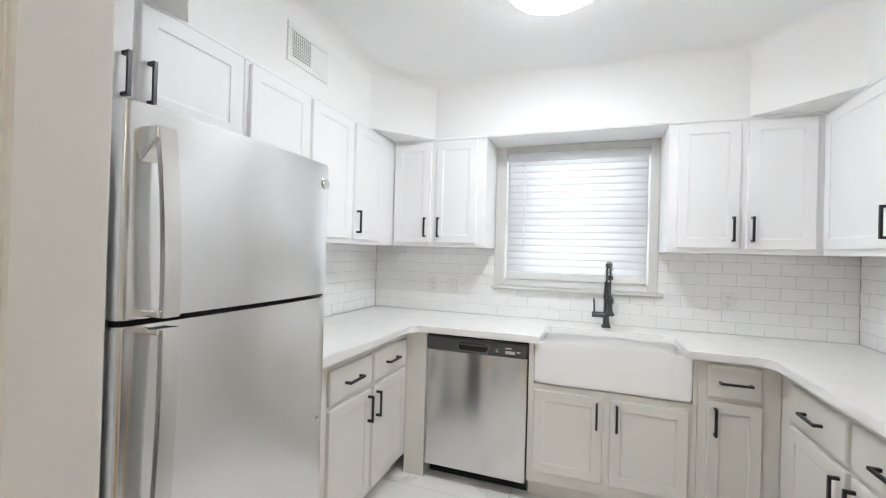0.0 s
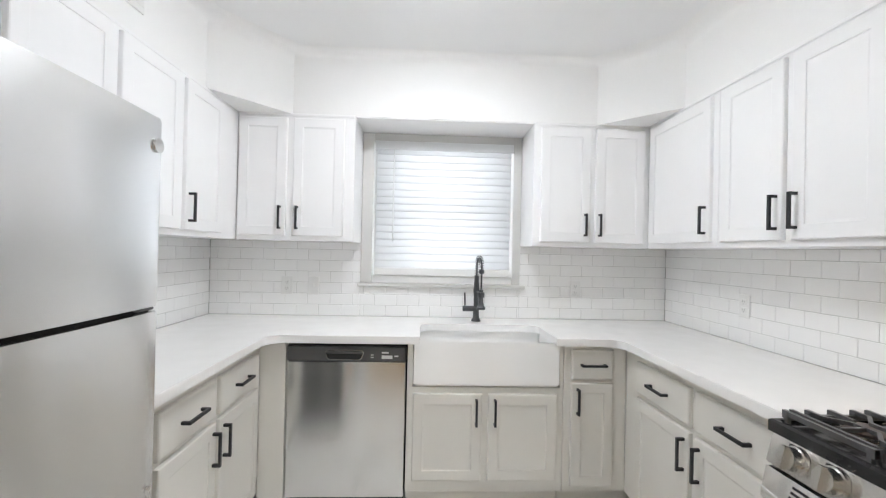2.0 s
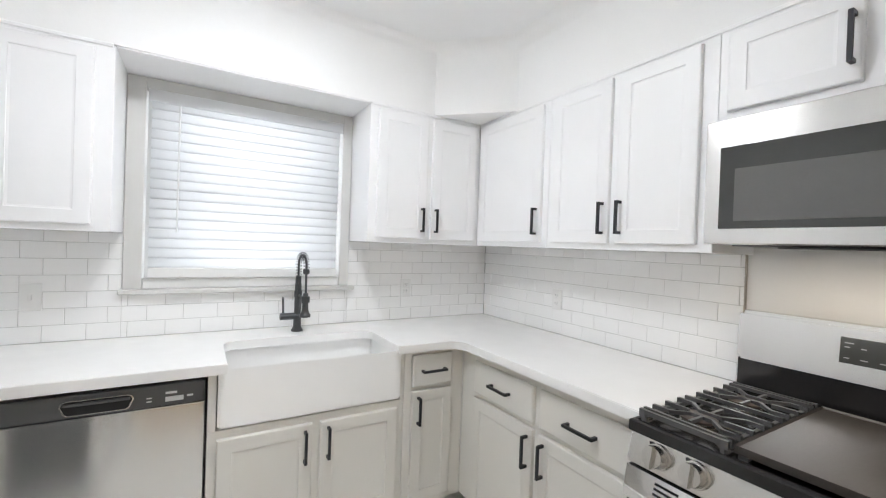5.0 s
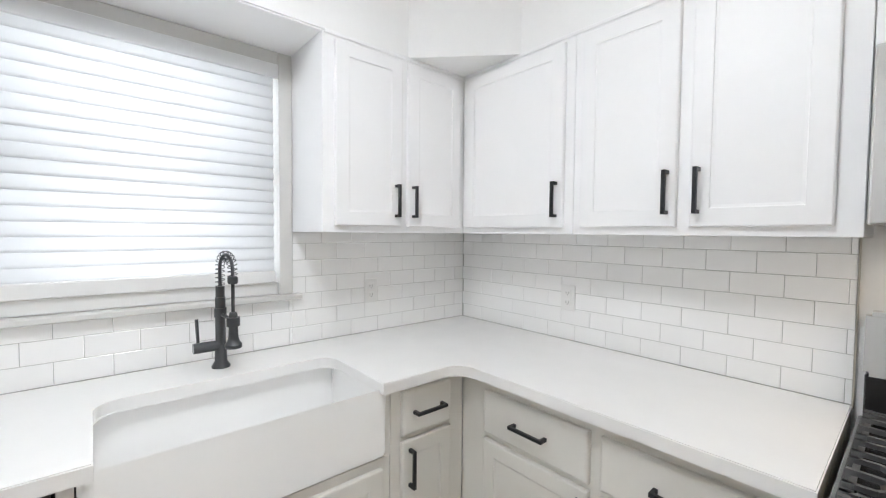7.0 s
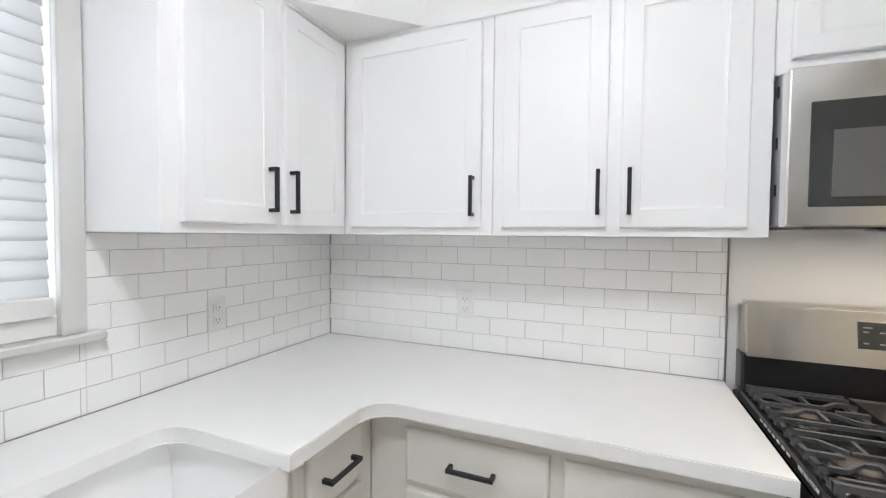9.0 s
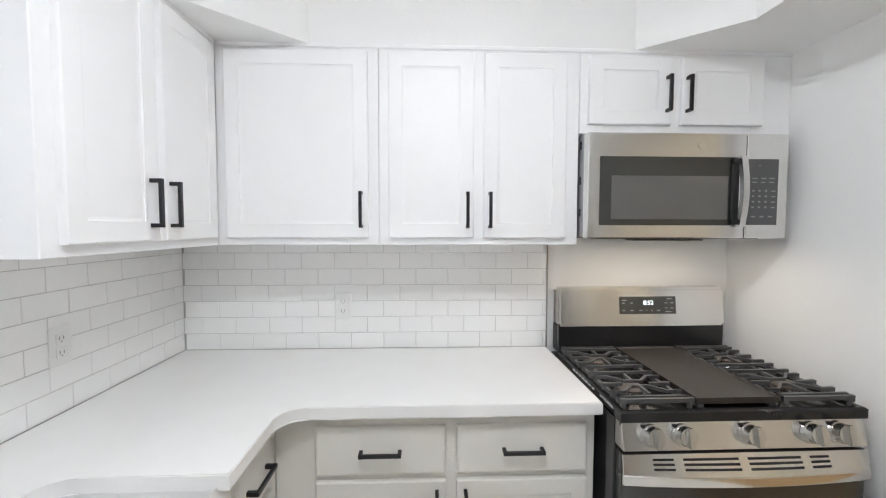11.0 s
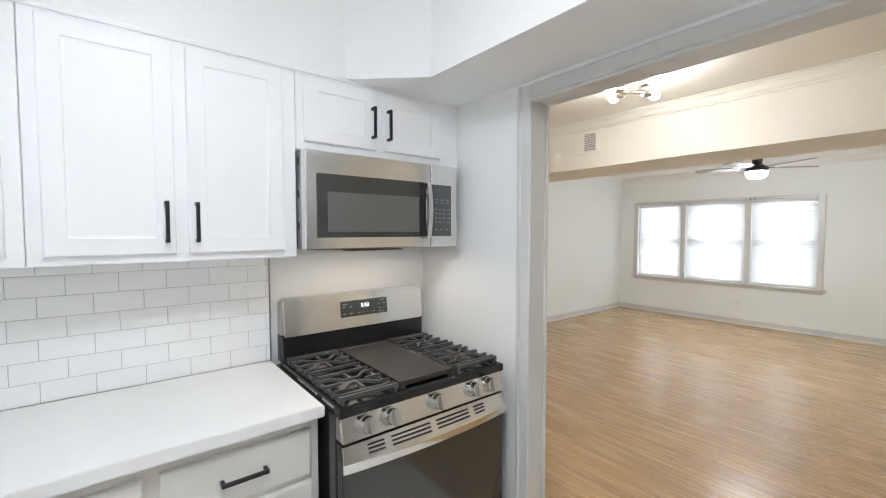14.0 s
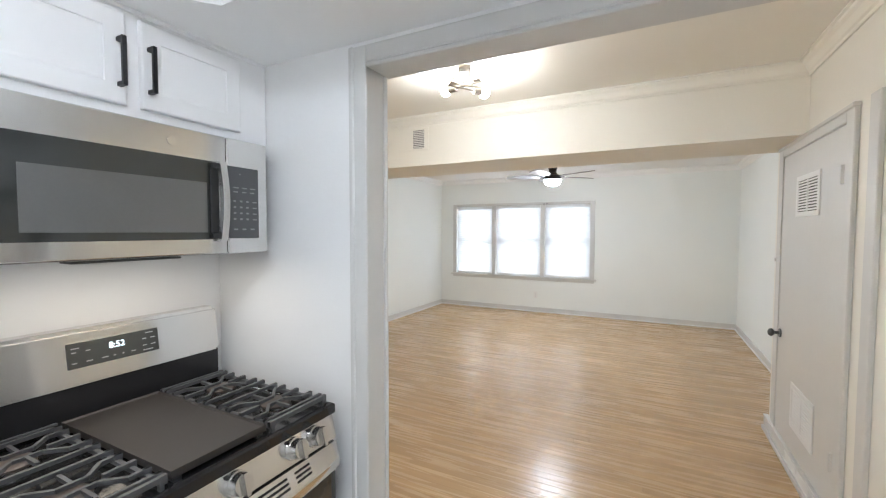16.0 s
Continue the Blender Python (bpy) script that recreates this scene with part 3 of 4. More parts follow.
# ---- dishwasher ----
dwu = thing("dishwasher", (-0.606, 0, 0), "stainless steel dishwasher with a dark control strip", "dishwasher", "north")
F = 2.318 - 2.90
part("tub", box(-0.908, -0.304, -0.02, F + 0.022, 0.084, 0.868), DARK, dwu)
part("door", box(-0.906, -0.306, F + 0.02, F - 0.006, 0.086, 0.778, 0.006, 3), STEEL_BEND, dwu)
bm = box(-0.906, -0.306, F + 0.02, F - 0.012, 0.780, 0.856, 0.006, 2)
panel = part("control_panel", bm, DARK_PANEL, dwu, "dark grey control strip")
rim = [(x, z) for cx, cz, a0 in ((-0.538, 0.820, 0), (-0.697, 0.820, 90), (-0.690, 0.806, 180), (-0.545, 0.806, 270)) for x, z in arc(cx, cz, 0.018, a0, a0 + 90, 5)]
for nm, k, out, mat in (("pocket_rim", 1.0, 0.0045, KNOB), ("pocket_handle", 0.955, 0.0055, DARK)):
    bm = prism(bmesh.new(), [(-0.6175 + (x + 0.6175) * k, 0.813 + (z - 0.813) * (k - 0.045 if k < 1 else 1)) for x, z in rim], -0.0115, -0.0115 - out)
    bmesh.ops.transform(bm, verts=bm.verts[:], matrix=Matrix(((1, 0, 0, 0), (0, 0, 1, F), (0, 1, 0, 0), (0, 0, 0, 1))))
    part(nm, bm, mat, panel, "thin bright rim" if k == 1 else "recessed pocket handle")
part("handle_lip", box(-0.705, -0.530, F - 0.018, F - 0.026, 0.822, 0.832, 0.003, 2), DARK_PANEL, panel)
parts("label", [(-0.430, -0.375, F - 0.0125, F - 0.0140, 0.795, 0.812), (-0.430, -0.395, F - 0.0125, F - 0.0138, 0.822, 0.830), (-0.365, -0.345, F - 0.0125, F - 0.0138, 0.805, 0.812), (-0.485, -0.470, F - 0.0125, F - 0.0138, 0.800, 0.804), (-0.485, -0.470, F - 0.0125, F - 0.0138, 0.812, 0.816)], PRINT, panel, "pale printed control label")
part("toe_panel", box(-0.906, -0.306, F + 0.11, F + 0.09, 0.0, 0.084), BLACK, dwu)

# ---- refrigerator ----
fr = thing("refrigerator", (0.872, -0.40, 0), "stainless steel top-freezer refrigerator with dark grey sides", "refrigerator", "west")
FV, HU = -(-0.854 + 1.60), 0.590


def door_outline(u0, u1, v, bulge=0.010, r=0.020, n=20):
    """Plan of a softly bowed door: square at the back, rounded at the front edges."""
    mid, half = (u0 + u1) / 2, (u1 - u0) / 2 - r
    pts = [(u1, v + 0.046), (u1, v + bulge + r)]
    pts += [(u1 - r + r * math.cos(a), v + bulge + r - r * math.sin(a)) for a in (0.4, 0.8, 1.2)]
    pts += [(mid + half * (1 - 2 * k / n), v + bulge * (1 - 2 * k / n) ** 2) for k in range(n + 1)]
    pts += [(u0 + r - r * math.cos(a), v + bulge + r - r * math.sin(a)) for a in (1.2, 0.8, 0.4)]
    return pts + [(u0, v + bulge + r), (u0, v + 0.046)]


part("case", box(0.5495, 1.2345, -0.03, FV + 0.050, 0.02, 1.648, 0.003), DARK_SIDE, fr, "dark grey painted cabinet")
for nm, z0, z1 in (("freezer_door", 1.203, 1.652), ("fridge_door", 0.075, 1.190)):
    bm = prism(bmesh.new(), door_outline(0.548, 1.236, FV), z0, z1)
    bmesh.ops.bevel(bm, geom=[e for e in bm.edges if abs(e.verts[0].co.z - e.verts[1].co.z) < 1e-5], offset=0.004, segments=2, affect="EDGES")
    d = part(nm, bm, STEEL, fr, smooth=True)
    za, zb = (z0 + 0.004, z1 - 0.05) if nm == "freezer_door" else (z1 - 0.56, z1 - 0.004)
    bm = bmesh.new()
    n = 14
    rings = []
    for k in range(n + 1):
        s = k / n
        z = za + (zb - za) * s
        t_end = (1 - s) if nm == "freezer_door" else s
        bow = 0.030 + 0.022 * math.sin(math.pi * (0.12 + 0.62 * t_end))
        wid = 0.034
        y0 = FV - bow
        u = HU + 0.014 * t_end
        rings.append([bm.verts.new(p) for p in ((u, y0, z), (u + wid, y0 - 0.003, z), (u + wid, y0 + 0.014, z), (u, y0 + 0.014, z))])
    for q, s2 in zip(rings, rings[1:]):
        for i in range(4):
            bm.faces.new((q[i], q[(i + 1) % 4], s2[(i + 1) % 4], s2[i]))
    bm.faces.new(rings[0][::-1])
    bm.faces.new(rings[-1])
    part("handle", bm, STEEL_H, d, "broad curved steel handle", True)
    z_far, z_seam = (zb, za) if nm == "freezer_door" else (za, zb)
    step = 0.05 if nm == "freezer_door" else -0.05
    bm = bmesh.new()
    wedge = [bm.verts.new(p) for p in ((HU - 0.006, FV + 0.012, z_far), (HU + 0.030, FV + 0.012, z_far), (HU + 0.034, FV - 0.036, z_far), (HU - 0.002, FV - 0.036, z_far),
                                       (HU - 0.006, FV + 0.012, z_far - step * 1.5), (HU + 0.030, FV + 0.012, z_far - step * 1.5), (HU + 0.034, FV - 0.036, z_far - step * 0.5), (HU - 0.002, FV - 0.036, z_far - step * 0.5))]
    for f in ((3, 2, 1, 0), (4, 5, 6, 7), (0, 1, 5, 4), (1, 2, 6, 5), (2, 3, 7, 6), (3, 0, 4, 7)):
        bm.faces.new([wedge[i] for i in f])
    bmesh.ops.bevel(bm, geom=bm.edges[:], offset=0.003, segments=2, affect="EDGES")
    part("handle_mount", bm, STEEL_H, d)
    part("handle_mount", box(HU + 0.008, HU + 0.046, FV + 0.012, FV - 0.040, z_seam, z_seam + step * 0.3, 0.003), CHROME, d, "bright steel end cap")
    if nm == "freezer_door":
        part("badge", cyl(bmesh.new(), (1.205, FV + 0.003, 1.585), 0.017, 0.004, "y", 28), CHROME, d, "round chrome badge")
    else:
        part("badge", cyl(bmesh.new(), (1.200, FV + 0.003, 0.775), 0.006, 0.004, "y", 16), CHROME, d, "small round plug")
part("gasket", box(0.56, 1.222, FV + 0.0495, FV + 0.03, 1.182, 1.212), DARK, fr)
parts("hinge_cover", [(1.165, 1.232, FV + 0.09, FV + 0.03, 1.652, 1.658), (1.17, 1.228, FV + 0.045, FV + 0.020, 1.1925, 1.2005)], DARK_PANEL, fr, bev=0.003)
part("grille", box(0.555, 1.231, FV + 0.09, FV + 0.03, 0.0, 0.07), DARK_PANEL, fr)

# ---- microwave ----
mw = thing("microwave", (-0.882, 0, 1.421), "stainless over-the-range microwave with a dark glass door", "microwave", "east")
MV = 1.030 - 1.40
part("case", box(-1.256, -0.508, -0.005, MV + 0.045, 1.424, 1.806, 0.003), GREY_SIDE, mw, "grey metal case")
parts("side_slot", [(-1.2575, -1.255, MV + 0.062, MV + 0.074, z, z + 0.03) for z in (1.50, 1.62, 1.75)], DARK, mw, "dark slot in the case side")
part("vent_base", boxes([(-1.20, -0.56, -0.05, MV + 0.06, 1.417, 1.424), (-1.07, -0.80, MV + 0.09, MV + 0.03, 1.411, 1.417)], 0.002), DARK_PANEL, mw)
door = part("door", box(-1.256, -0.668, MV + 0.044, MV, 1.421, 1.802, 0.005, 3), STEEL_H, mw)
part("window", box(-1.212, -0.716, MV + 0.002, MV - 0.0025, 1.468, 1.716, 0.002), BLACK_GLASS, door, "black glass window")
part("screen", box(-1.170, -0.736, MV - 0.0024, MV - 0.004, 1.490, 1.647, 0.0012), SCREEN, door, "grey window mesh")
bm = bmesh.new()
rings = []
for k in range(13):
    s = k / 12
    z = 1.462 + 0.256 * s
    o = MV - 0.022 - 0.016 * math.sin(math.pi * s)
    rings.append([bm.verts.new(p) for p in ((-0.704, o, z), (-0.682, o, z), (-0.678, o + 0.014, z), (-0.708, o + 0.014, z))])
for q, s2 in zip(rings, rings[1:]):
    for i in range(4):
        bm.faces.new((q[i], q[(i + 1) % 4], s2[(i + 1) % 4], s2[i]))
bm.faces.new(rings[0][::-1]); bm.faces.new(rings[-1])
part("handle", bm, STEEL_H, door, "curved steel handle", True)
part("handle_back", boxes([(-0.732, -0.690, MV + 0.001, MV - 0.024, 1.470, 1.49), (-0.732, -0.690, MV + 0.001, MV - 0.024, 1.69, 1.71), (-0.730, -0.700, MV, MV - 0.012, 1.47, 1.71)], 0.003), BLACK, door)
part("badge", cyl(bmesh.new(), (-0.838, MV - 0.003, 1.757), 0.013, 0.003, "y", 24), CHROME, door, "round chrome badge")
side_p = part("control_side", box(-0.665, -0.508, MV + 0.044, MV, 1.421, 1.802, 0.005, 3), STEEL_H, mw)
part("keypad", box(-0.664, -0.547, MV + 0.002, MV - 0.002, 1.470, 1.710, 0.001), DARK_PANEL, side_p, "dark keypad panel")
keys = []
for r in range(4):
    for c2 in range(3):
        keys.append((-0.645 + c2 * 0.024, -0.636 + c2 * 0.024, MV - 0.0018, MV - 0.0026, 1.592 - r * 0.02, 1.598 - r * 0.02))
    keys.append((-0.572, -0.556, MV - 0.0018, MV - 0.0026, 1.592 - r * 0.02, 1.596 - r * 0.02))
for c2 in range(3):
    keys.append((-0.645 + c2 * 0.032, -0.625 + c2 * 0.032, MV - 0.0018, MV - 0.0026, 1.638, 1.642))
    keys.append((-0.645 + c2 * 0.032, -0.628 + c2 * 0.032, MV - 0.0018, MV - 0.0026, 1.624, 1.628))
    keys.append((-0.645 + c2 * 0.032, -0.630 + c2 * 0.032, MV - 0.0018, MV - 0.0026, 1.498, 1.503))
keys.append((-0.622, -0.617, MV - 0.0018, MV - 0.0026, 1.684, 1.688))
parts("key_mark", keys, DIM_PRINT, side_p)

# ---- gas range ----
rg = thing("gas_range", (-0.892, -0.35, 0), "stainless five-burner gas range with iron grates", "range", "east")
U0, U1, FRV = -1.270, -0.516, 0.700 - 1.40
part("body", box(U0, U1, -0.02, FRV + 0.05, 0.03, 0.90, 0.004), BLACK, rg, "black enamelled sides")
bm = bmesh.new()
outer_c = [(U0, -0.09), (U1, -0.09), (U1, FRV + 0.012), (U0, FRV + 0.012)]
mid_u, mid_v = (U0 + U1) / 2, (FRV - 0.078) / 2
rings = []
for k, zz in ((0.0, 0.890), (0.0, 0.918), (0.006, 0.9225), (0.016, 0.9225), (0.022, 0.9145)):
    rings.append([bm.verts.new((u + (k if u < mid_u else -k), v1 + (k if v1 < mid_v else -k), zz)) for u, v1 in outer_c])
bm.faces.new(rings[0][::-1])
for q, r in zip(rings, rings[1:]):
    for k in range(4):
        bm.faces.new((q[k], q[(k + 1) % 4], r[(k + 1) % 4], r[k]))
bm.faces.new(rings[-1])
part("cooktop", bm, BLACK, rg, "black enamelled cooktop")
# sloped control panel
bm = bmesh.new()
v = bx(bm, U0 + 0.002, U1 - 0.002, FRV + 0.06, FRV, 0.808, 0.897)
for q in v:
    if q.co.z > 0.85 and q.co.y < FRV + 0.01:
        q.co.y += 0.022
bmesh.ops.bevel(bm, geom=bm.edges[:], offset=0.006, segments=3, affect="EDGES")
cp = part("control_panel", bm, STEEL_H, rg, "brushed steel knob panel", True)
for ku in (-1.180, -1.085, -0.885, -0.695, -0.612):
    bm = cyl(bmesh.new(), (0, 0, 0), 0.033, 0.010, "z", 32, 0.032)
    cyl(bm, (0, 0, 0.010), 0.029, 0.024, "z", 32, 0.026)
    bx(bm, -0.006, 0.006, -0.028, 0.028, 0.032, 0.046)
    bmesh.ops.transform(bm, verts=bm.verts[:], matrix=Matrix.Translation((ku, FRV + 0.010, 0.852)) @ Matrix.Rotation(radians(77), 4, "X"))
    part("knob", bm, KNOB, cp, "steel burner knob", True)
parts("knob_mark", [(ku - 0.028, ku - 0.016, FRV + 0.0145, FRV + 0.0155, 0.874, 0.882) for ku in (-1.180, -1.085, -0.885, -0.695, -0.612)], DARK, cp)
# oven door
od = part("oven_door", box(U0 + 0.004, U1 - 0.004, FRV + 0.05, FRV + 0.006, 0.20, 0.800, 0.006, 2), BLACK_GLASS, rg, "black glass oven door")


def bow(s):
    """How far the band's lip stands out at the share s of the door's width."""
    return FRV - 0.006 - 0.024 * math.sin(math.pi * s) ** 0.8


def strip(ua, ub, f0, f1, lift, thick, n):
    """A strip on the sloped band between two shares of its depth, f 0 at the top and 1 at the lip."""
    bm = bmesh.new()
    rings = []
    for k in range(n + 1):
        u = ua + (ub - ua) * k / n
        lip = bow((u - U0 - 0.004) / (U1 - U0 - 0.008))
        p0, p1 = Vector((u, FRV + 0.004, 0.799)), Vector((u, lip, 0.745))
        nrm = Vector((0, -(p0.z - p1.z), p0.y - p1.y)).normalized()
        q0, q1 = p0.lerp(p1, f0) + nrm * lift, p0.lerp(p1, f1) + nrm * lift
        rings.append([bm.verts.new(p) for p in (q0, q1, q1 - nrm * thick, q0 - nrm * thick)])
    for q, r in zip(rings, rings[1:]):
        for i in range(4):
            bm.faces.new((q[i], q[(i + 1) % 4], r[(i + 1) % 4], r[i]))
    bm.faces.new(rings[0][::-1])
    bm.faces.new(rings[-1])
    return bm


band = part("door_band", strip(U0 + 0.0045, U1 - 0.0045, 0.0, 1.0, 0.0, 0.006, 24), STEEL_H, od, "sloped steel band with vent slots", True)
for ua, ub in ((-1.180, -1.118), (-1.090, -0.925), (-0.897, -0.735), (-0.707, -0.648)):
    for k in range(3):
        part("vent_slot", strip(ua, ub, 0.20 + k * 0.22, 0.31 + k * 0.22, 0.0006, 0.002, 5), DARK, od, "dark vent slot")
bm = bmesh.new()
rings = []
for k in range(25):
    s = k / 24
    u = U0 + 0.004 + (U1 - U0 - 0.008) * s
    o = bow(s)
    rings.append([bm.verts.new(p) for p in ((u, o, 0.714), (u, o - 0.003, 0.718), (u, o - 0.003, 0.742), (u, o, 0.745), (u, o + 0.005, 0.745), (u, o + 0.008, 0.714))])
for q, s2 in zip(rings, rings[1:]):
    for i in range(6):
        bm.faces.new((q[i], q[(i + 1) % 6], s2[(i + 1) % 6], s2[i]))
bm.faces.new(rings[0][::-1]); bm.faces.new(rings[-1])
hd = part("handle", bm, STEEL_H, od, "bowed steel oven handle", True)
parts("handle_mount", [(U0 + 0.0042, U0 + 0.016, FRV + 0.006, FRV - 0.005, 0.714, 0.747), (U1 - 0.016, U1 - 0.0042, FRV + 0.006, FRV - 0.005, 0.714, 0.747)], STEEL_H, od, bev=0.003)
part("drawer", box(U0 + 0.004, U1 - 0.004, FRV + 0.05, FRV + 0.004, 0.035, 0.192, 0.005, 2), STEEL_H, rg, "steel storage drawer")
# backguard
bm = bmesh.new()
v = bx(bm, U0 + 0.004, U1 - 0.004, -0.02, -0.108, 1.030, 1.198)
for q in v:
    if q.co.y < -0.1:
        q.co.y += 0.0 if q.co.z < 1.1 else 0.022
bmesh.ops.bevel(bm, geom=bm.edges[:], offset=0.012, segments=4, affect="EDGES")
bg = part("backguard", bm, STEEL_H, rg, "brushed steel backguard", True)
part("backguard_base", box(U0 + 0.008, U1 - 0.008, -0.015, -0.096, 0.915, 1.034, 0.004), BLACK, rg, "black glossy strip under the backguard")
tilt = Matrix.Translation((0, -0.0975, 1.124)) @ Matrix.Rotation(radians(-7.4), 4, "X")
bm = box(-0.995, -0.745, 0.004, -0.0015, -0.040, 0.036, 0.001)
bmesh.ops.transform(bm, verts=bm.verts[:], matrix=tilt)
disp = part("display", bm, BLACK_GLASS, bg, "black glass clock panel")
marks = []
for a, zz, w in ((-0.985, 0.018, 0.02), (-0.985, 0.006, 0.012), (-0.950, 0.006, 0.012), (-0.985, -0.026, 0.012), (-0.950, -0.026, 0.016), (-0.910, -0.026, 0.016), (-0.880, -0.026, 0.006), (-0.856, -0.026, 0.006), (-0.830, -0.026, 0.014),
                 (-0.795, 0.006, 0.012), (-0.770, 0.006, 0.014), (-0.795, -0.016, 0.012), (-0.770, -0.016, 0.014), (-0.795, -0.032, 0.03), (-0.785, 0.024, 0.024)):
    marks.append((a, a + w, -0.0012, -0.0021, zz, zz + 0.003))
for row in marks:
    bm = boxes([row])
    bmesh.ops.transform(bm, verts=bm.verts[:], matrix=tilt)
    part("panel_mark", bm, DIM_PRINT, bg)
writing("8:52", 0.026, tilt @ Matrix.Translation((-0.868, -0.0022, 0.008)) @ Matrix.Rotation(radians(90), 4, "X"), LED, bg, "clock_digits")
# burners and grates
burners = [(-1.165, -0.255), (-1.165, -0.530), (-0.622, -0.255), (-0.622, -0.530), (-0.893, -0.39)]
for bu, bv in burners:
    bm = lathe(bmesh.new(), [(0.050, 0.0), (0.049, 0.006), (0.041, 0.009), (0.040, 0.018)], (bu, bv, 0.9135), 28)
    bs = part("burner", bm, STEEL_H, rg, "aluminium burner ring", True)
    part("burner_cap", lathe(bmesh.new(), [(0.046, 0.0), (0.047, 0.006), (0.040, 0.011)], (bu, bv, 0.929), 28), CAP, bs, "matt iron burner cap", True)


def grate(ua, ub):
    g = bmesh.new()
    va, vb, z = -0.125, -0.655, 0.944
    def bar(p, q, w=0.0065, h=0.014):
        p, q = Vector(p), Vector(q)
        d = (q - p).normalized()
        s = d.cross(Vector((0, 0, 1))).normalized() * w
        ring = [[g.verts.new(c3 + o) for o in (s, -s, -s * 0.7 - Vector((0, 0, h)), s * 0.7 - Vector((0, 0, h)))] for c3 in (p, q)]
        for i in range(4):
            g.faces.new((ring[0][i], ring[0][(i + 1) % 4], ring[1][(i + 1) % 4], ring[1][i]))
        g.faces.new(ring[0][::-1]); g.faces.new(ring[1])
    for u in (ua + 0.012, ub - 0.012):
        bar((u, va, z - 0.006), (u, vb, z - 0.006), 0.0055, 0.013)
    um = (ua + ub) / 2

    def finger(v0):
        for e, d in ((ua, 1), (ub, -1)):
            bx(g, e, e + d * 0.016, v0 - 0.0055, v0 + 0.0055, z - 0.016, z + 0.005)

    for c in (-0.255, -0.530):
        for k, off in enumerate((-0.105, -0.063, 0.063, 0.105)):
            v0 = c + off
            finger(v0)
            if k in (0, 3):
                bar((ua, v0, z + 0.005), (ub, v0, z + 0.005), 0.0046, 0.011)
                continue
            pinch = c + (0.022 if off > 0 else -0.022)
            pts = [(ua, v0), (ua + 0.045, v0), (ua + 0.085, pinch), (ub - 0.085, pinch), (ub - 0.045, v0), (ub, v0)]
            for p, q in zip(pts, pts[1:]):
                bar((*p, z + 0.005), (*q, z + 0.005), 0.0044, 0.011)
        finger(c)
        bar((ua, c, z + 0.005), (um - 0.046, c, z + 0.004), 0.0046, 0.012)
        bar((ub, c, z + 0.005), (um + 0.046, c, z + 0.004), 0.0046, 0.012)
        bar((um, c + 0.022, z + 0.0045), (um, c + 0.085, z + 0.0045), 0.0042, 0.011)
        bar((um, c - 0.022, z + 0.0045), (um, c - 0.085, z + 0.0045), 0.0042, 0.011)
    for v0 in (va, vb):
        bar((ua, v0, z + 0.004), (ub, v0, z + 0.004), 0.005, 0.014)
        finger(v0)
    for u, v0 in ((ua + 0.012, va), (ub - 0.012, va), (ua + 0.012, vb), (ub - 0.012, vb)):
        bx(g, u - 0.005, u + 0.005, v0 - 0.005, v0 + 0.005, 0.9155, z)
    return g


for ua, ub in ((-1.258, -1.032), (-0.754, -0.528)):
    part("grate", grate(ua, ub), IRON, rg, "cast iron burner grate")
bm = bmesh.new()
bx(bm, -1.022, -0.764, -0.125, -0.655, 0.928, 0.947)
bm.faces.ensure_lookup_table()
tf = max(bm.faces, key=lambda f: f.calc_center_median().z)
bmesh.ops.inset_individual(bm, faces=[tf], thickness=0.010)
bmesh.ops.inset_individual(bm, faces=[tf], thickness=0.006)
bmesh.ops.translate(bm, verts=tf.verts[:], vec=(0, 0, -0.006))
part("griddle", bm, GRIDDLE, rg, "dark coated griddle plate")
parts("griddle_leg", [(u, u + 0.02, v0, v0 + 0.02, 0.9155, 0.9282) for u in (-1.015, -0.790) for v0 in (-0.65, -0.15)], IRON, rg)
parts("side_mark", [(U0 - 0.0012, U0 + 0.001, -0.30 - k * 0.03, -0.318 - k * 0.03, 0.911, 0.917) for k in range(7)], PRINT, rg, "pale printed word")
edge = Matrix(((0, 0, -1, U0 - 0.0006), (-1, 0, 0, -0.59), (0, 1, 0, 0.9135), (0, 0, 0, 1)))
writing("INSTALLATION", 0.014, edge, PRINT, rg)


# ---- windows ----
def sash_window(name, side, u0, u1, z0, z1, v, label):
    """A double-hung window of frame and panes set in the wall's opening; v is the frame's front."""
    w = thing(name, ((u0 + u1) / 2, v, z0), label, "window", side, kind="structure")
    zm = (z0 + z1) / 2
    rows = [(u0, u0 + 0.04, v, v + 0.05, z0, z1), (u1 - 0.04, u1, v, v + 0.05, z0, z1), (u0 + 0.04, u1 - 0.04, v, v + 0.05, z0, z0 + 0.05), (u0 + 0.04, u1 - 0.04, v, v + 0.05, z1 - 0.045, z1), (u0 + 0.04, u1 - 0.04, v, v + 0.05, zm - 0.022, zm + 0.022)]
    fr2 = part("window_frame", boxes(rows, 0.003), PLASTIC, w, "white window frame")
    for a, b in ((z0 + 0.05, zm - 0.022), (zm + 0.022, z1 - 0.045)):
        p = part("pane", box(u0 + 0.038, u1 - 0.038, v + 0.022, v + 0.027, a - 0.002, b + 0.002), PANE, w)
        p.visible_shadow = False
    return w


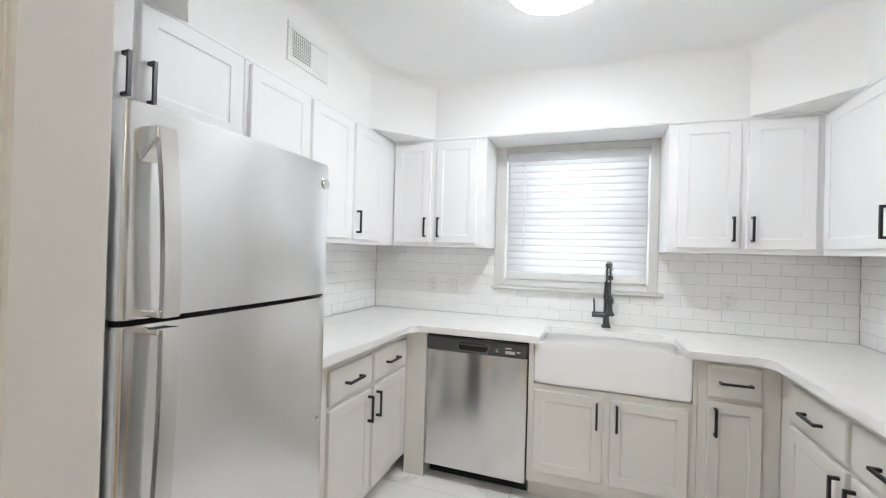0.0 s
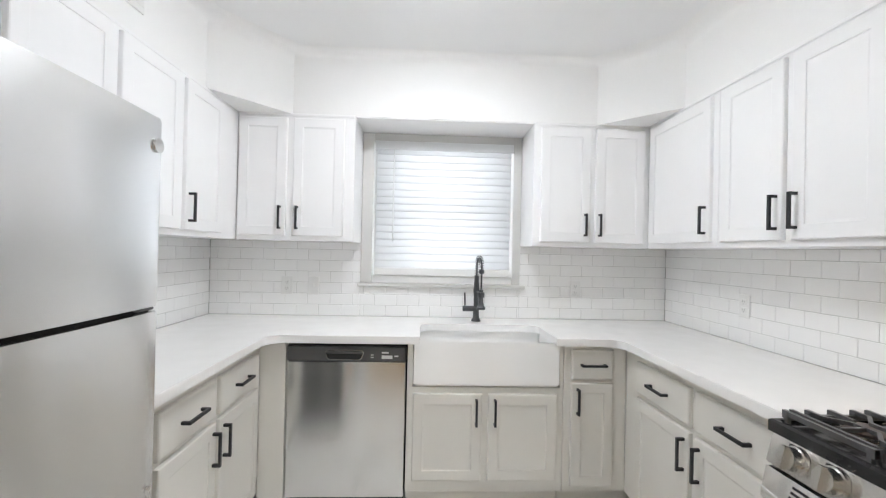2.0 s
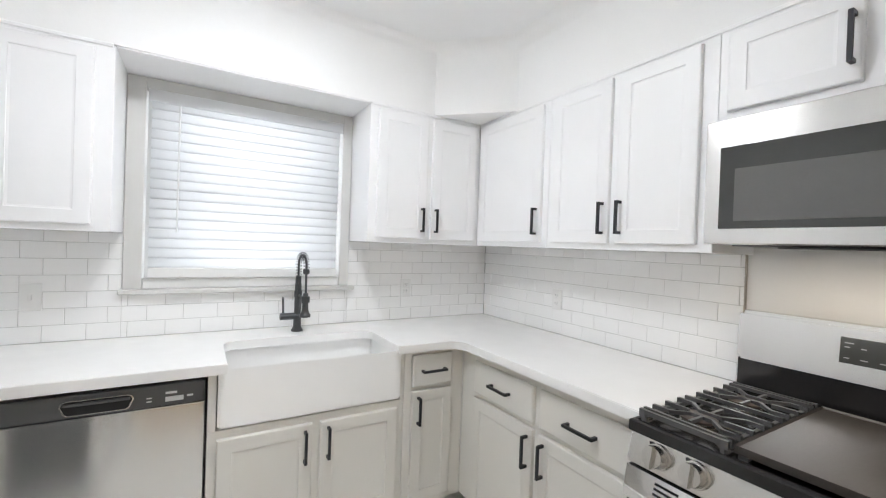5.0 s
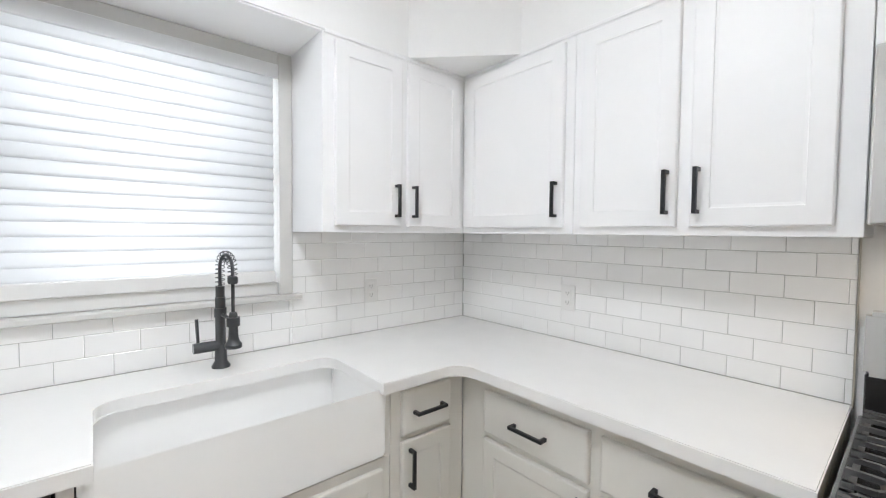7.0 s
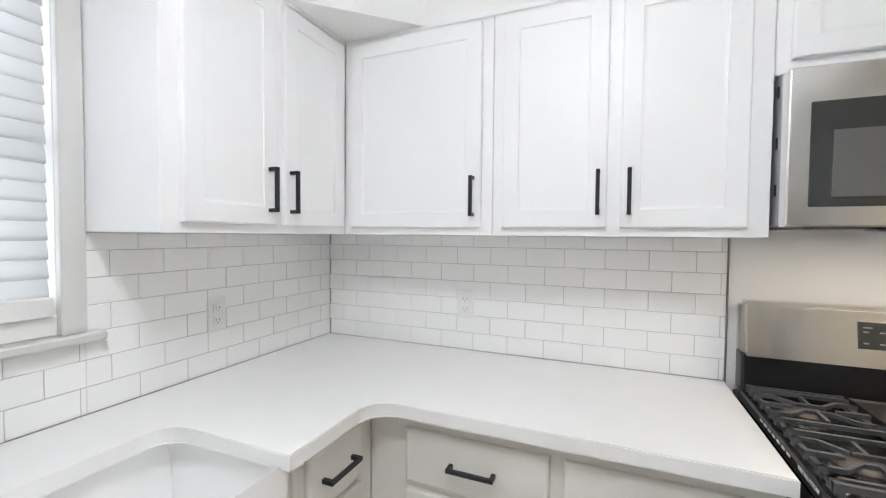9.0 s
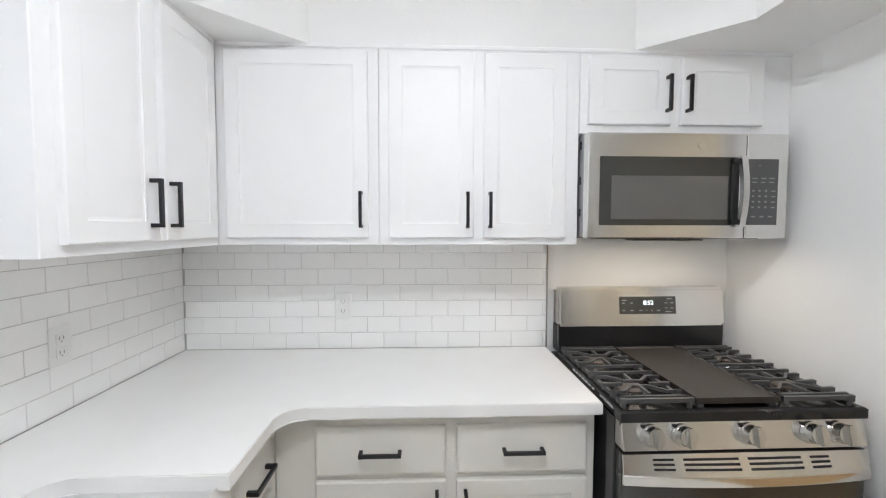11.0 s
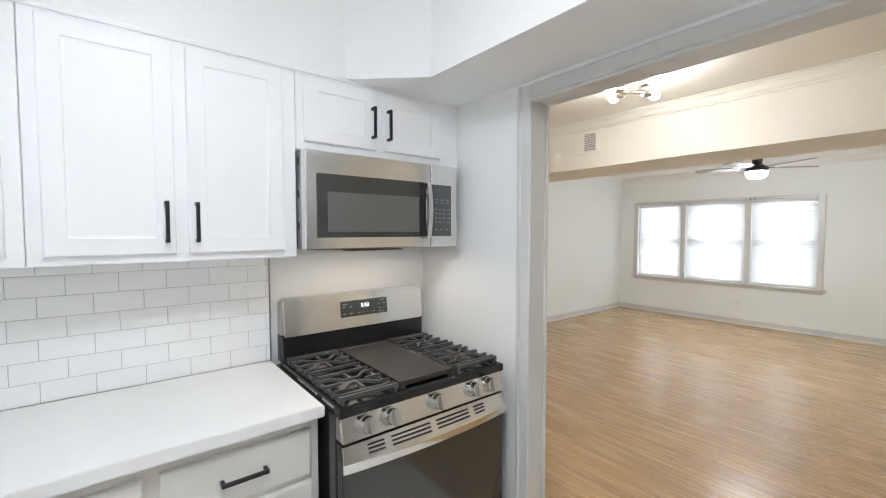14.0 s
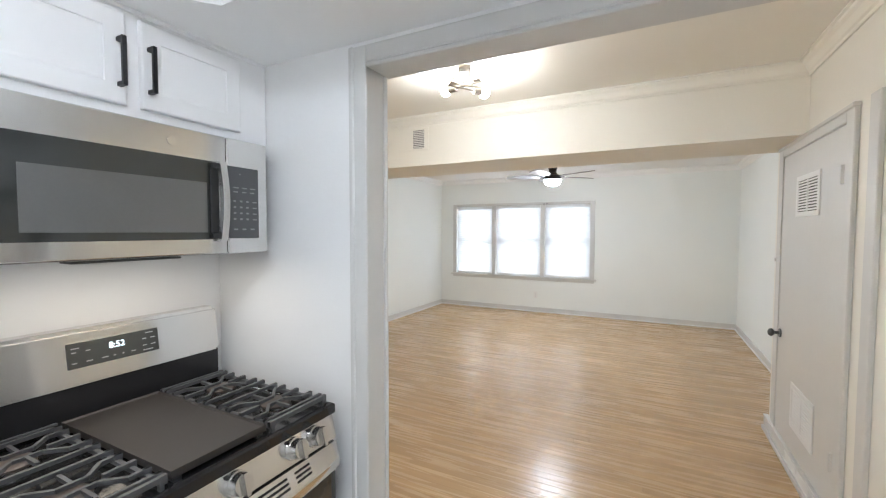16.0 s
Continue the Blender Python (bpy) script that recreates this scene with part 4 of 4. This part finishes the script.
def blind(name, side, u0, u1, z0, z1, v, pitch, label, tilt=75, wide=0.0525, wand=True, valance=0.07, rail=0.022):
    """A slatted blind: valance, slats, bottom rail and a wand."""
    b = thing(name, ((u0 + u1) / 2, v, z0), label, "blind", side, group="window blinds")
    part("valance", box(u0 - 0.008, u1 + 0.008, v - 0.040, v - 0.026, z1 - valance, z1, 0.003), SLAT, b, "white valance board")
    part("head_rail", box(u0, u1, v - 0.020, v + 0.02, z1 - 0.028, z1 - 0.004), PLASTIC, b)
    bm = bmesh.new()
    n = 5
    a = radians(tilt)
    pr = []
    for k in range(n + 1):
        s = (k / n - 0.5) * wide
        crownh = 0.0035 * (1 - (2 * k / n - 1) ** 2)
        pr.append((s * math.cos(a) - crownh * math.sin(a), s * math.sin(a) + crownh * math.cos(a)))
    um = (u0 + u1) / 2
    t2 = 0.0013
    lo = [[bm.verts.new((u - um, y + t2 * math.sin(a), z - t2 * math.cos(a))) for y, z in pr] for u in (u0 + 0.003, u1 - 0.003)]
    hi = [[bm.verts.new((u - um, y - t2 * math.sin(a), z + t2 * math.cos(a))) for y, z in pr] for u in (u0 + 0.003, u1 - 0.003)]
    for k in range(n):
        bm.faces.new((lo[0][k], lo[1][k], lo[1][k + 1], lo[0][k + 1]))
        bm.faces.new((hi[0][k + 1], hi[1][k + 1], hi[1][k], hi[0][k]))
    for j in (0, 1):
        for k in range(n):
            bm.faces.new((lo[j][k], lo[j][k + 1], hi[j][k + 1], hi[j][k]))
    for k in (0, n):
        bm.faces.new((lo[0][k], lo[1][k], hi[1][k], hi[0][k]))
    me = finish("slat", bm, SLAT)
    me.shade_smooth()
    z = z0 + rail + 0.023
    while z < z1 - valance + 0.01:
        s = new("slat", me)
        s.parent = b
        s.location = (0, random.uniform(-0.001, 0.001), z - z0)
        s.rotation_euler = (radians(random.uniform(-2, 2)), random.uniform(-0.0015, 0.0015), 0)
        z += pitch
    part("bottom_rail", box(u0 + 0.002, u1 - 0.002, v - 0.026, v + 0.022, z0, z0 + rail, 0.004), PLASTIC, b)
    if wand:
        part("wand", tube(bmesh.new(), [(u0 + 0.115, v - 0.036, z1 - valance), (u0 + 0.115, v - 0.040, z1 - valance - 0.60)], 0.004, 6), PLASTIC, b, "clear tilt wand", True)
    return b


sash_window("window_1", "north", -0.588, 0.378, 1.137, 2.104, 0.082, "white double-hung kitchen window behind a closed blind")
structure("trim_window_kitchen", boxes([(-0.638, -0.566, 2.884, 2.907, 1.135, 2.112), (0.352, 0.406, 2.884, 2.907, 1.135, 2.112), (-0.566, 0.352, 2.884, 2.907, 2.050, 2.112),
                                        (-0.590, -0.566, 2.907, 2.975, 1.135, 2.107), (0.352, 0.380, 2.907, 2.975, 1.135, 2.107), (-0.566, 0.352, 2.907, 2.975, 2.060, 2.100)], 0.003), TRIM, "grey painted window casing between the cabinets", "trim")
structure("window_sill", boxes([(-0.652, 0.440, 2.862, 2.975, 1.112, 1.136)], 0.005), TRIM, "grey painted window sill above the tiles", "trim")
structure("trim_window_apron", boxes([(-0.566, 0.352, 2.902, 2.95, 1.137, 1.1865)], 0.003), PLASTIC, "white sash rail at the foot of the window", "trim")
blind("window_blind", "north", -0.550, 0.340, 1.187, 2.060, 0.012, 0.0465, "white slatted blind closed over the kitchen window", valance=0.056, rail=0.048)

# living room: three windows in one frame; the side's axis runs against x
LU = [(-3.300, -2.530), (-2.465, -1.590), (-1.525, -0.720)]
for k, (a, b) in enumerate(LU):
    sash_window("window_%d" % (k + 2), "living", a, b, 0.662, 1.983, 0.06, "white double-hung living room window behind a blind")
    blind("window_blind", "living", a + 0.018, b - 0.018, 0.672, 1.972, 0.028, 0.043, "white slatted blind closed over a living room window", valance=0.05, wand=False)
rows = [(0.655, 0.728, -5.975, -5.950, 0.655, 2.025), (3.292, 3.365, -5.975, -5.950, 0.655, 2.025), (0.728, 3.292, -5.975, -5.950, 1.975, 2.025)]
rows += [(1.520, 1.595, -6.03, -5.950, 0.662, 1.975), (2.460, 2.535, -6.03, -5.950, 0.662, 1.975)]
structure("trim_window_living", boxes(rows, 0.004), TRIM, "grey painted casing round the triple window", "trim")
structure("window_sill_living", boxes([(0.62, 3.40, -6.0, -5.925, 0.628, 0.655), (0.655, 3.365, -5.975, -5.955, 0.585, 0.628)], 0.004), TRIM, "grey painted sill under the triple window", "trim")

cl = thing("cord_cleat", (1.49, -5.95, 2.0), "small dark cord cleats on the window head", "cleat")
parts("hook", [(1.475, 1.485, -5.95, -5.935, 1.985, 2.01), (1.53, 1.54, -5.95, -5.935, 1.975, 2.0)], BRONZE, cl)

# ---- closet door ----
cd = thing("closet_door", (-1.52, 0, 0.115), "greige closet door with two white louvre vents, closed", "door", "door", kind="structure")
DY0, DY1 = -2.040, -1.030
part("leaf", box(DY0, DY1, -0.004, -0.016, 0.118, 2.0, 0.003), TRIM, cd)
part("frame", boxes([(-2.143, -2.045, -0.001, -0.022, 0.115, 2.07), (-1.025, -0.935, -0.001, -0.022, 0.115, 2.07), (-2.045, -1.025, -0.001, -0.022, 2.005, 2.07), (-2.150, -0.930, -0.001, -0.030, 2.055, 2.078)], 0.004), TRIM, cd)
for z0, z1, a, b in ((1.585, 1.832, -1.735, -1.335), (0.275, 0.555, -1.700, -1.300)):
    vent = part("vent", boxes([(a, b, -0.016, -0.022, z0, z0 + 0.03), (a, b, -0.016, -0.022, z1 - 0.03, z1), (a, a + 0.035, -0.016, -0.022, z0 + 0.03, z1 - 0.03), (b - 0.035, b, -0.016, -0.022, z0 + 0.03, z1 - 0.03),
                               ((a + b) / 2 - 0.008, (a + b) / 2 + 0.008, -0.016, -0.022, z0 + 0.03, z1 - 0.03)], 0.002), PLASTIC, cd, "white louvre vent")
    part("backing", box(a + 0.03, b - 0.03, -0.0162, -0.0168, z0 + 0.03, z1 - 0.03), DARK if z0 > 1 else PLASTIC, vent)
    for k in range(11):
        z = z0 + 0.04 + k * (z1 - z0 - 0.08) / 10
        part("louvre", boxes([(a + 0.034, (a + b) / 2 - 0.008, -0.017, -0.021, z - 0.005, z + 0.005), ((a + b) / 2 + 0.008, b - 0.034, -0.017, -0.021, z - 0.005, z + 0.005)]), PLASTIC, vent)
bm = bmesh.new()
cyl(bm, (-1.985, -0.016, 0.80), 0.030, -0.008, "y", 24)
cyl(bm, (-1.985, -0.024, 0.80), 0.011, -0.03, "y", 16)
ball(bm, (-1.985, -0.068, 0.80), 0.027, 1, 0.75, 1)
part("knob", bm, GUN, cd, "dark round door knob", True)
for z in (1.72, 0.33):
    bm = boxes([(-1.045, -1.028, -0.016, -0.024, z, z + 0.09)], 0.002)
    cyl(bm, (-1.036, -0.026, z), 0.006, 0.09, "z", 10)
    part("hinge", bm, TRIM, cd, "painted butt hinge")
structure("trim_second_door", boxes([(-1.04, -1.020, -0.80, -0.71, 0.115, 2.07)], 0.004), TRIM, "grey painted casing of the next doorway", "trim")
br = thing("baseboard_register", (-1.40, 0, 0.03), "white air register set in the baseboard under the closet door", "vent", "door")
part("frame", boxes([(-1.74, -1.06, -0.0275, -0.032, 0.034, 0.042), (-1.74, -1.06, -0.0275, -0.032, 0.090, 0.098)] + [(u, u + 0.012, -0.0275, -0.032, 0.042, 0.090) for u in (-1.74, -1.517, -1.294, -1.072)], 0.001), PLASTIC, br)
parts("plate", [(u, u + 0.209, -0.0275, -0.030, 0.043, 0.089) for u in (-1.727, -1.504, -1.281)], PLASTIC, br)
sw = thing("light_switch", (-2.205, 0, 1.25), "white light switch on the wall by the closet", "switch", "door")
part("plate", box(-2.24, -2.170, -0.001, -0.007, 1.235, 1.35, 0.002), PLASTIC, sw)
part("toggle", box(-2.212, -2.198, -0.007, -0.018, 1.28, 1.305, 0.002), PLASTIC, sw)


# ---- outlets, vents ----
def outlet(side, u, z, v, label="white duplex outlet in the tiled wall", blank=False):
    o = thing("wall_outlet", (u, v, z), label, "outlet", side, group="wall outlets")
    part("plate", box(u - 0.036, u + 0.036, v, v - 0.006, z - 0.058, z + 0.058, 0.003), PLASTIC, o)
    if not blank:
        for s in (-1, 1):
            part("socket", box(u - 0.017, u + 0.017, v - 0.006, v - 0.0085, z + s * 0.021 - 0.015, z + s * 0.021 + 0.015, 0.002), PLASTIC, o)
            part("slot", boxes([(u - 0.008, u - 0.0055, v - 0.0084, v - 0.0092, z + s * 0.021 - 0.003, z + s * 0.021 + 0.007), (u + 0.0055, u + 0.008, v - 0.0084, v - 0.0092, z + s * 0.021 - 0.003, z + s * 0.021 + 0.007),
                                (u - 0.002, u + 0.002, v - 0.0084, v - 0.0092, z + s * 0.021 - 0.010, z + s * 0.021 - 0.006)]), DIM_PRINT, o)
    else:
        part("toggle", box(u - 0.006, u + 0.006, v - 0.006, v - 0.014, z - 0.012, z + 0.012, 0.002), PLASTIC, o)
    return o


outlet("north", -1.108, 1.11, -0.001)
outlet("north", -0.940, 1.11, -0.001, "white switch plate in the tiled wall", True)
outlet("north", 0.785, 1.115, -0.001)
outlet("east", -2.205, 1.108, -0.001)
outlet("living", -1.677, 0.314, -0.001, "white outlet on the wall under the windows")

kv = thing("ceiling_vent", (1.645, -0.29, 2.31), "white air register on the soffit above the cabinets", "vent", "west")
VS = -(SW + 1.60)
part("frame", boxes([(1.495, 1.795, VS, VS - 0.008, 2.215, 2.24), (1.495, 1.795, VS, VS - 0.008, 2.365, 2.395), (1.495, 1.525, VS, VS - 0.008, 2.24, 2.365), (1.655, 1.795, VS, VS - 0.007, 2.24, 2.365)], 0.002), PLASTIC, kv)
part("backing", box(1.52, 1.66, VS - 0.0005, VS - 0.002, 2.235, 2.37), DARK, kv)
for k in range(9):
    part("slat", box(1.527 + k * 0.0142, 1.533 + k * 0.0142, VS - 0.002, VS - 0.007, 2.24, 2.365), PLASTIC, kv)
part("crossbar", boxes([(1.525, 1.655, VS - 0.002, VS - 0.006, 2.24 + k * 0.0155, 2.2445 + k * 0.0155) for k in range(9)]), PLASTIC, kv)

lv = thing("ceiling_vent", (1.53, -1.63, 2.30), "white air register high on the beam", "vent")
LY = -1.63
part("frame", boxes([(1.54, 1.86, LY, LY + 0.006, 2.208, 2.228), (1.54, 1.86, LY, LY + 0.006, 2.387, 2.405), (1.54, 1.585, LY, LY + 0.006, 2.228, 2.387), (1.700, 1.86, LY, LY + 0.006, 2.228, 2.387)], 0.002), CREAM, lv)
part("backing", box(1.58, 1.705, LY + 0.0005, LY + 0.0018, 2.225, 2.39), DARK, lv)
for k in range(10):
    part("slat", box(1.585, 1.700, LY + 0.0018, LY + 0.006, 2.230 + k * 0.0157, 2.2405 + k * 0.0157), TRIM, lv)

# ---- lamps ----
kl = thing("ceiling_light", (-0.150, 1.715, CEIL), "round flush ceiling light with a glowing white diffuser", "ceiling lamp")
part("base", lathe(bmesh.new(), [(0.206, -0.031), (0.212, -0.036), (0.217, -0.030), (0.217, -0.001), (0.12, -0.001)], (-0.150, 1.715, CEIL), 48), CHROME, kl, "polished metal rim", True)
part("diffuser", lathe(bmesh.new(), [(0.02, -0.084), (0.09, -0.081), (0.15, -0.071), (0.191, -0.053), (0.205, -0.028)], (-0.150, 1.715, CEIL), 48), DIFFUSER, kl, "lit white diffuser", True)

LX, LYY = 0.81, -0.76
ll = thing("ceiling_light", (LX, LYY, CEIL), "nickel branching ceiling light with lit globe bulbs", "ceiling lamp")
part("canopy", lathe(bmesh.new(), [(0.055, -0.022), (0.06, -0.018), (0.06, -0.001), (0.02, -0.001)], (LX, LYY, CEIL), 28), NICKEL, ll, smooth=True)
bm = bmesh.new()
tube(bm, [(LX - 0.03, LYY, CEIL - 0.02), (LX - 0.03, LYY, CEIL - 0.115)], 0.006)
tube(bm, [(LX + 0.03, LYY + 0.02, CEIL - 0.02), (LX + 0.03, LYY + 0.02, CEIL - 0.10)], 0.006)
part("stem", bm, NICKEL, ll, smooth=True)
for ang, z, off, s in ((59, -0.128, 0.03, 1), (59, -0.128, -0.03, -1), (-11, -0.112, 0.03, -1), (-11, -0.112, -0.03, 1)):
    d = Vector((math.cos(radians(ang)), math.sin(radians(ang)), 0))
    c = Vector((LX, LYY, CEIL + z)) + Vector((-d.y, d.x, 0)) * off
    arm = part("arm", tube(bmesh.new(), [c - d * 0.11, c + d * 0.11], 0.006), NICKEL, ll, smooth=True)
    e = c + d * 0.10 * s
    part("socket", tube(bmesh.new(), [e - d * s * 0.012, e + d * s * 0.042], [0.018, 0.022], 14), NICKEL, arm, smooth=True)
    part("bulb", ball(bmesh.new(), e + d * s * 0.070, 0.034), BULB_GLASS, arm, "lit globe bulb", True)

FX, FY = 0.97, -4.0
cf = thing("ceiling_fan", (FX, FY, CEIL), "dark bronze ceiling fan with grey blades and lit bowl", "ceiling fan")
part("motor", lathe(bmesh.new(), [(0.05, -0.325), (0.108, -0.324), (0.112, -0.300), (0.105, -0.270), (0.07, -0.25), (0.045, -0.23), (0.06, -0.16), (0.10, -0.11), (0.115, -0.05), (0.118, -0.002), (0.05, -0.001)], (FX, FY, CEIL), 36), BRONZE, cf, smooth=True)
part("light_bowl", lathe(bmesh.new(), [(0.01, -0.405), (0.05, -0.400), (0.085, -0.382), (0.102, -0.352), (0.105, -0.326)], (FX, FY, CEIL), 36), FAN_GLASS, cf, "lit frosted glass bowl", True)
for k in range(5):
    a = 8 + 72 * k
    m = pose(FX, FY, CEIL - 0.275, 0, 0, a)
    bm = prism(bmesh.new(), [(0.17, -0.045), (0.20, -0.055), (0.50, -0.068), (0.60, -0.060), (0.62, 0.0), (0.60, 0.060), (0.50, 0.068), (0.20, 0.055), (0.17, 0.045)], -0.004, 0.004)
    bmesh.ops.transform(bm, verts=bm.verts[:], matrix=m @ pose(0, 0, 0, 11, 0, 0))
    bl = part("blade", bm, BLADE, cf)
    bm = box(0.09, 0.22, -0.018, 0.018, -0.006, 0.002)
    bmesh.ops.transform(bm, verts=bm.verts[:], matrix=m)
    part("bracket", bm, BRONZE, bl)

# ---- tiles of the walls ----
TW, TH, GAP = 0.1428, 0.0699, 0.0016


def tile_mesh(w, h):
    """A tile with a pillowed edge: back at y 0, front towards -y."""
    bm = bmesh.new()
    e, d = min(0.0014, w * 0.3, h * 0.3), 0.0075
    a = [bm.verts.new(p) for p in ((0, 0, 0), (w, 0, 0), (w, 0, h), (0, 0, h))]
    b = [bm.verts.new((p.co.x, -d + 0.0009, p.co.z)) for p in a]
    c = [bm.verts.new((x, -d, z)) for x, z in ((e, e), (w - e, e), (w - e, h - e), (e, h - e))]
    for i in range(4):
        j = (i + 1) % 4
        bm.faces.new((a[i], a[j], b[j], b[i]))
        bm.faces.new((b[i], b[j], c[j], c[i]))
    bm.faces.new(c)
    return finish("tile", bm, TILE)


TILES = {}


def tile_field(parent, side, spans, z0, z1, phase):
    """Running-bond tiles. spans: (from, to, top) along the wall."""
    x, y, a = SIDES[side]
    base = pose(x, y, 0, 0, 0, a)
    row = 0
    z = z0
    while z < z1 - 0.006:
        for u0, u1, top in spans:
            h = min(TH, min(z1, top) - z)
            if h < 0.006:
                continue
            u = phase + (0.5 * (TW + GAP) if row % 2 else 0.0) - 40 * (TW + GAP)
            while u < u1:
                a0, a1 = max(u, u0), min(u + TW, u1)
                if a1 - a0 > 0.006:
                    key = (round(a1 - a0, 4), round(h, 4))
                    if key not in TILES:
                        TILES[key] = tile_mesh(*key)
                    ob = new("tile", TILES[key])
                    ob.parent = parent
                    ob.matrix_world = base @ Matrix.Translation((a0, 0.0075 + random.uniform(-0.0003, 0.0003), z)) @ pose(0, 0, 0, random.uniform(-0.12, 0.12), 0, random.uniform(-0.12, 0.12))
                u += TW + GAP
        z += TH + GAP
        row += 1


part("grout", boxes([(-1.608, -0.60, 2.9022, 2.9078, 0.88, 1.393), (-0.60, 0.39, 2.9022, 2.9078, 0.88, 1.112), (0.39, 1.408, 2.9022, 2.9078, 0.88, 1.393)]), GROUT, wall_north)
part("grout", boxes([(1.4022, 1.4078, 1.288, 2.902, 0.88, 1.393)]), GROUT, wall_east)
part("grout", boxes([(-1.6078, -1.6022, 1.262, 2.902, 0.88, 1.393)]), GROUT, wall_west)
tile_field(wall_north, "north", [(-1.5997, -0.640, 1.392), (-0.639, 0.407, 1.111), (0.408, 1.3997, 1.392)], CT + 0.001, 1.392, 0.684)
tile_field(wall_east, "east", [(-2.8997, -1.290, 1.392)], CT + 0.001, 1.392, -2.026)
tile_field(wall_west, "west", [(1.264, 2.8997, 1.392)], CT + 0.001, 1.392, 2.75)
part("tile_edge_trim", box(1.396, 1.408, 1.2845, 1.2885, 0.908, 1.393), NICKEL, wall_east, "thin metal edge strip")

# ---- kitchen floor tiles ----
floor = structure("floor_kitchen", boxes([(-1.608, 1.408, 0.375, 2.908, -0.012, -0.003)]), GROUT, "pale stone-look tiled kitchen floor", "floor")
pitch_x, pitch_y, gap = 0.61, 0.305, 0.003
j = 0
y = 0.376
while y < 2.9:
    x = -1.607 - (0.2 if j % 2 else 0.0)
    while x < 1.40:
        xa, xb, yb = max(x, -1.607), min(x + pitch_x - gap, 1.407), min(y + pitch_y - gap, 2.907)
        if xb - xa > 0.03:
            ob = new("tile", finish("tile", box(xa, xb, y, yb, -0.004, 0.0, 0.0012, 1), FLOOR_TILE))
            ob.parent = floor
        x += pitch_x
    y += pitch_y
    j += 1

# ---- oak boards ----
oak = structure("floor_oak", boxes([(-1.40, 3.64, -5.974, 0.374, -0.02, -0.0145)]), GROUT, "honey oak strip floor through dining and living rooms", "floor")
BWD = 0.0572
rng = random.Random(5)
far = bmesh.new()
y = 0.374
while y > -5.97:
    x0 = -1.04 if y > -2.27 else -1.40
    xe = 3.64
    x = x0 - rng.uniform(0, 1.2)
    ya = max(y - BWD + 0.0006, -5.974)
    while x < xe:
        ln = rng.uniform(0.7, 2.1)
        a, b = max(x, x0), min(x + ln, xe)
        if b - a > 0.01:
            if y > -3.0:
                o = new("plank", finish("plank", box(a + 0.0003, b - 0.0003, ya, y, -0.0145, 0.0, 0.0006, 1), OAK))
                o.parent = oak
            else:
                bx(far, a + 0.0003, b - 0.0003, ya, y, -0.0145, rng.uniform(-0.0002, 0.0))
        x += ln
    y -= BWD
fp = part("planks_far", far, OAK_FAR, oak)
tagged(fp, kind="stuff")
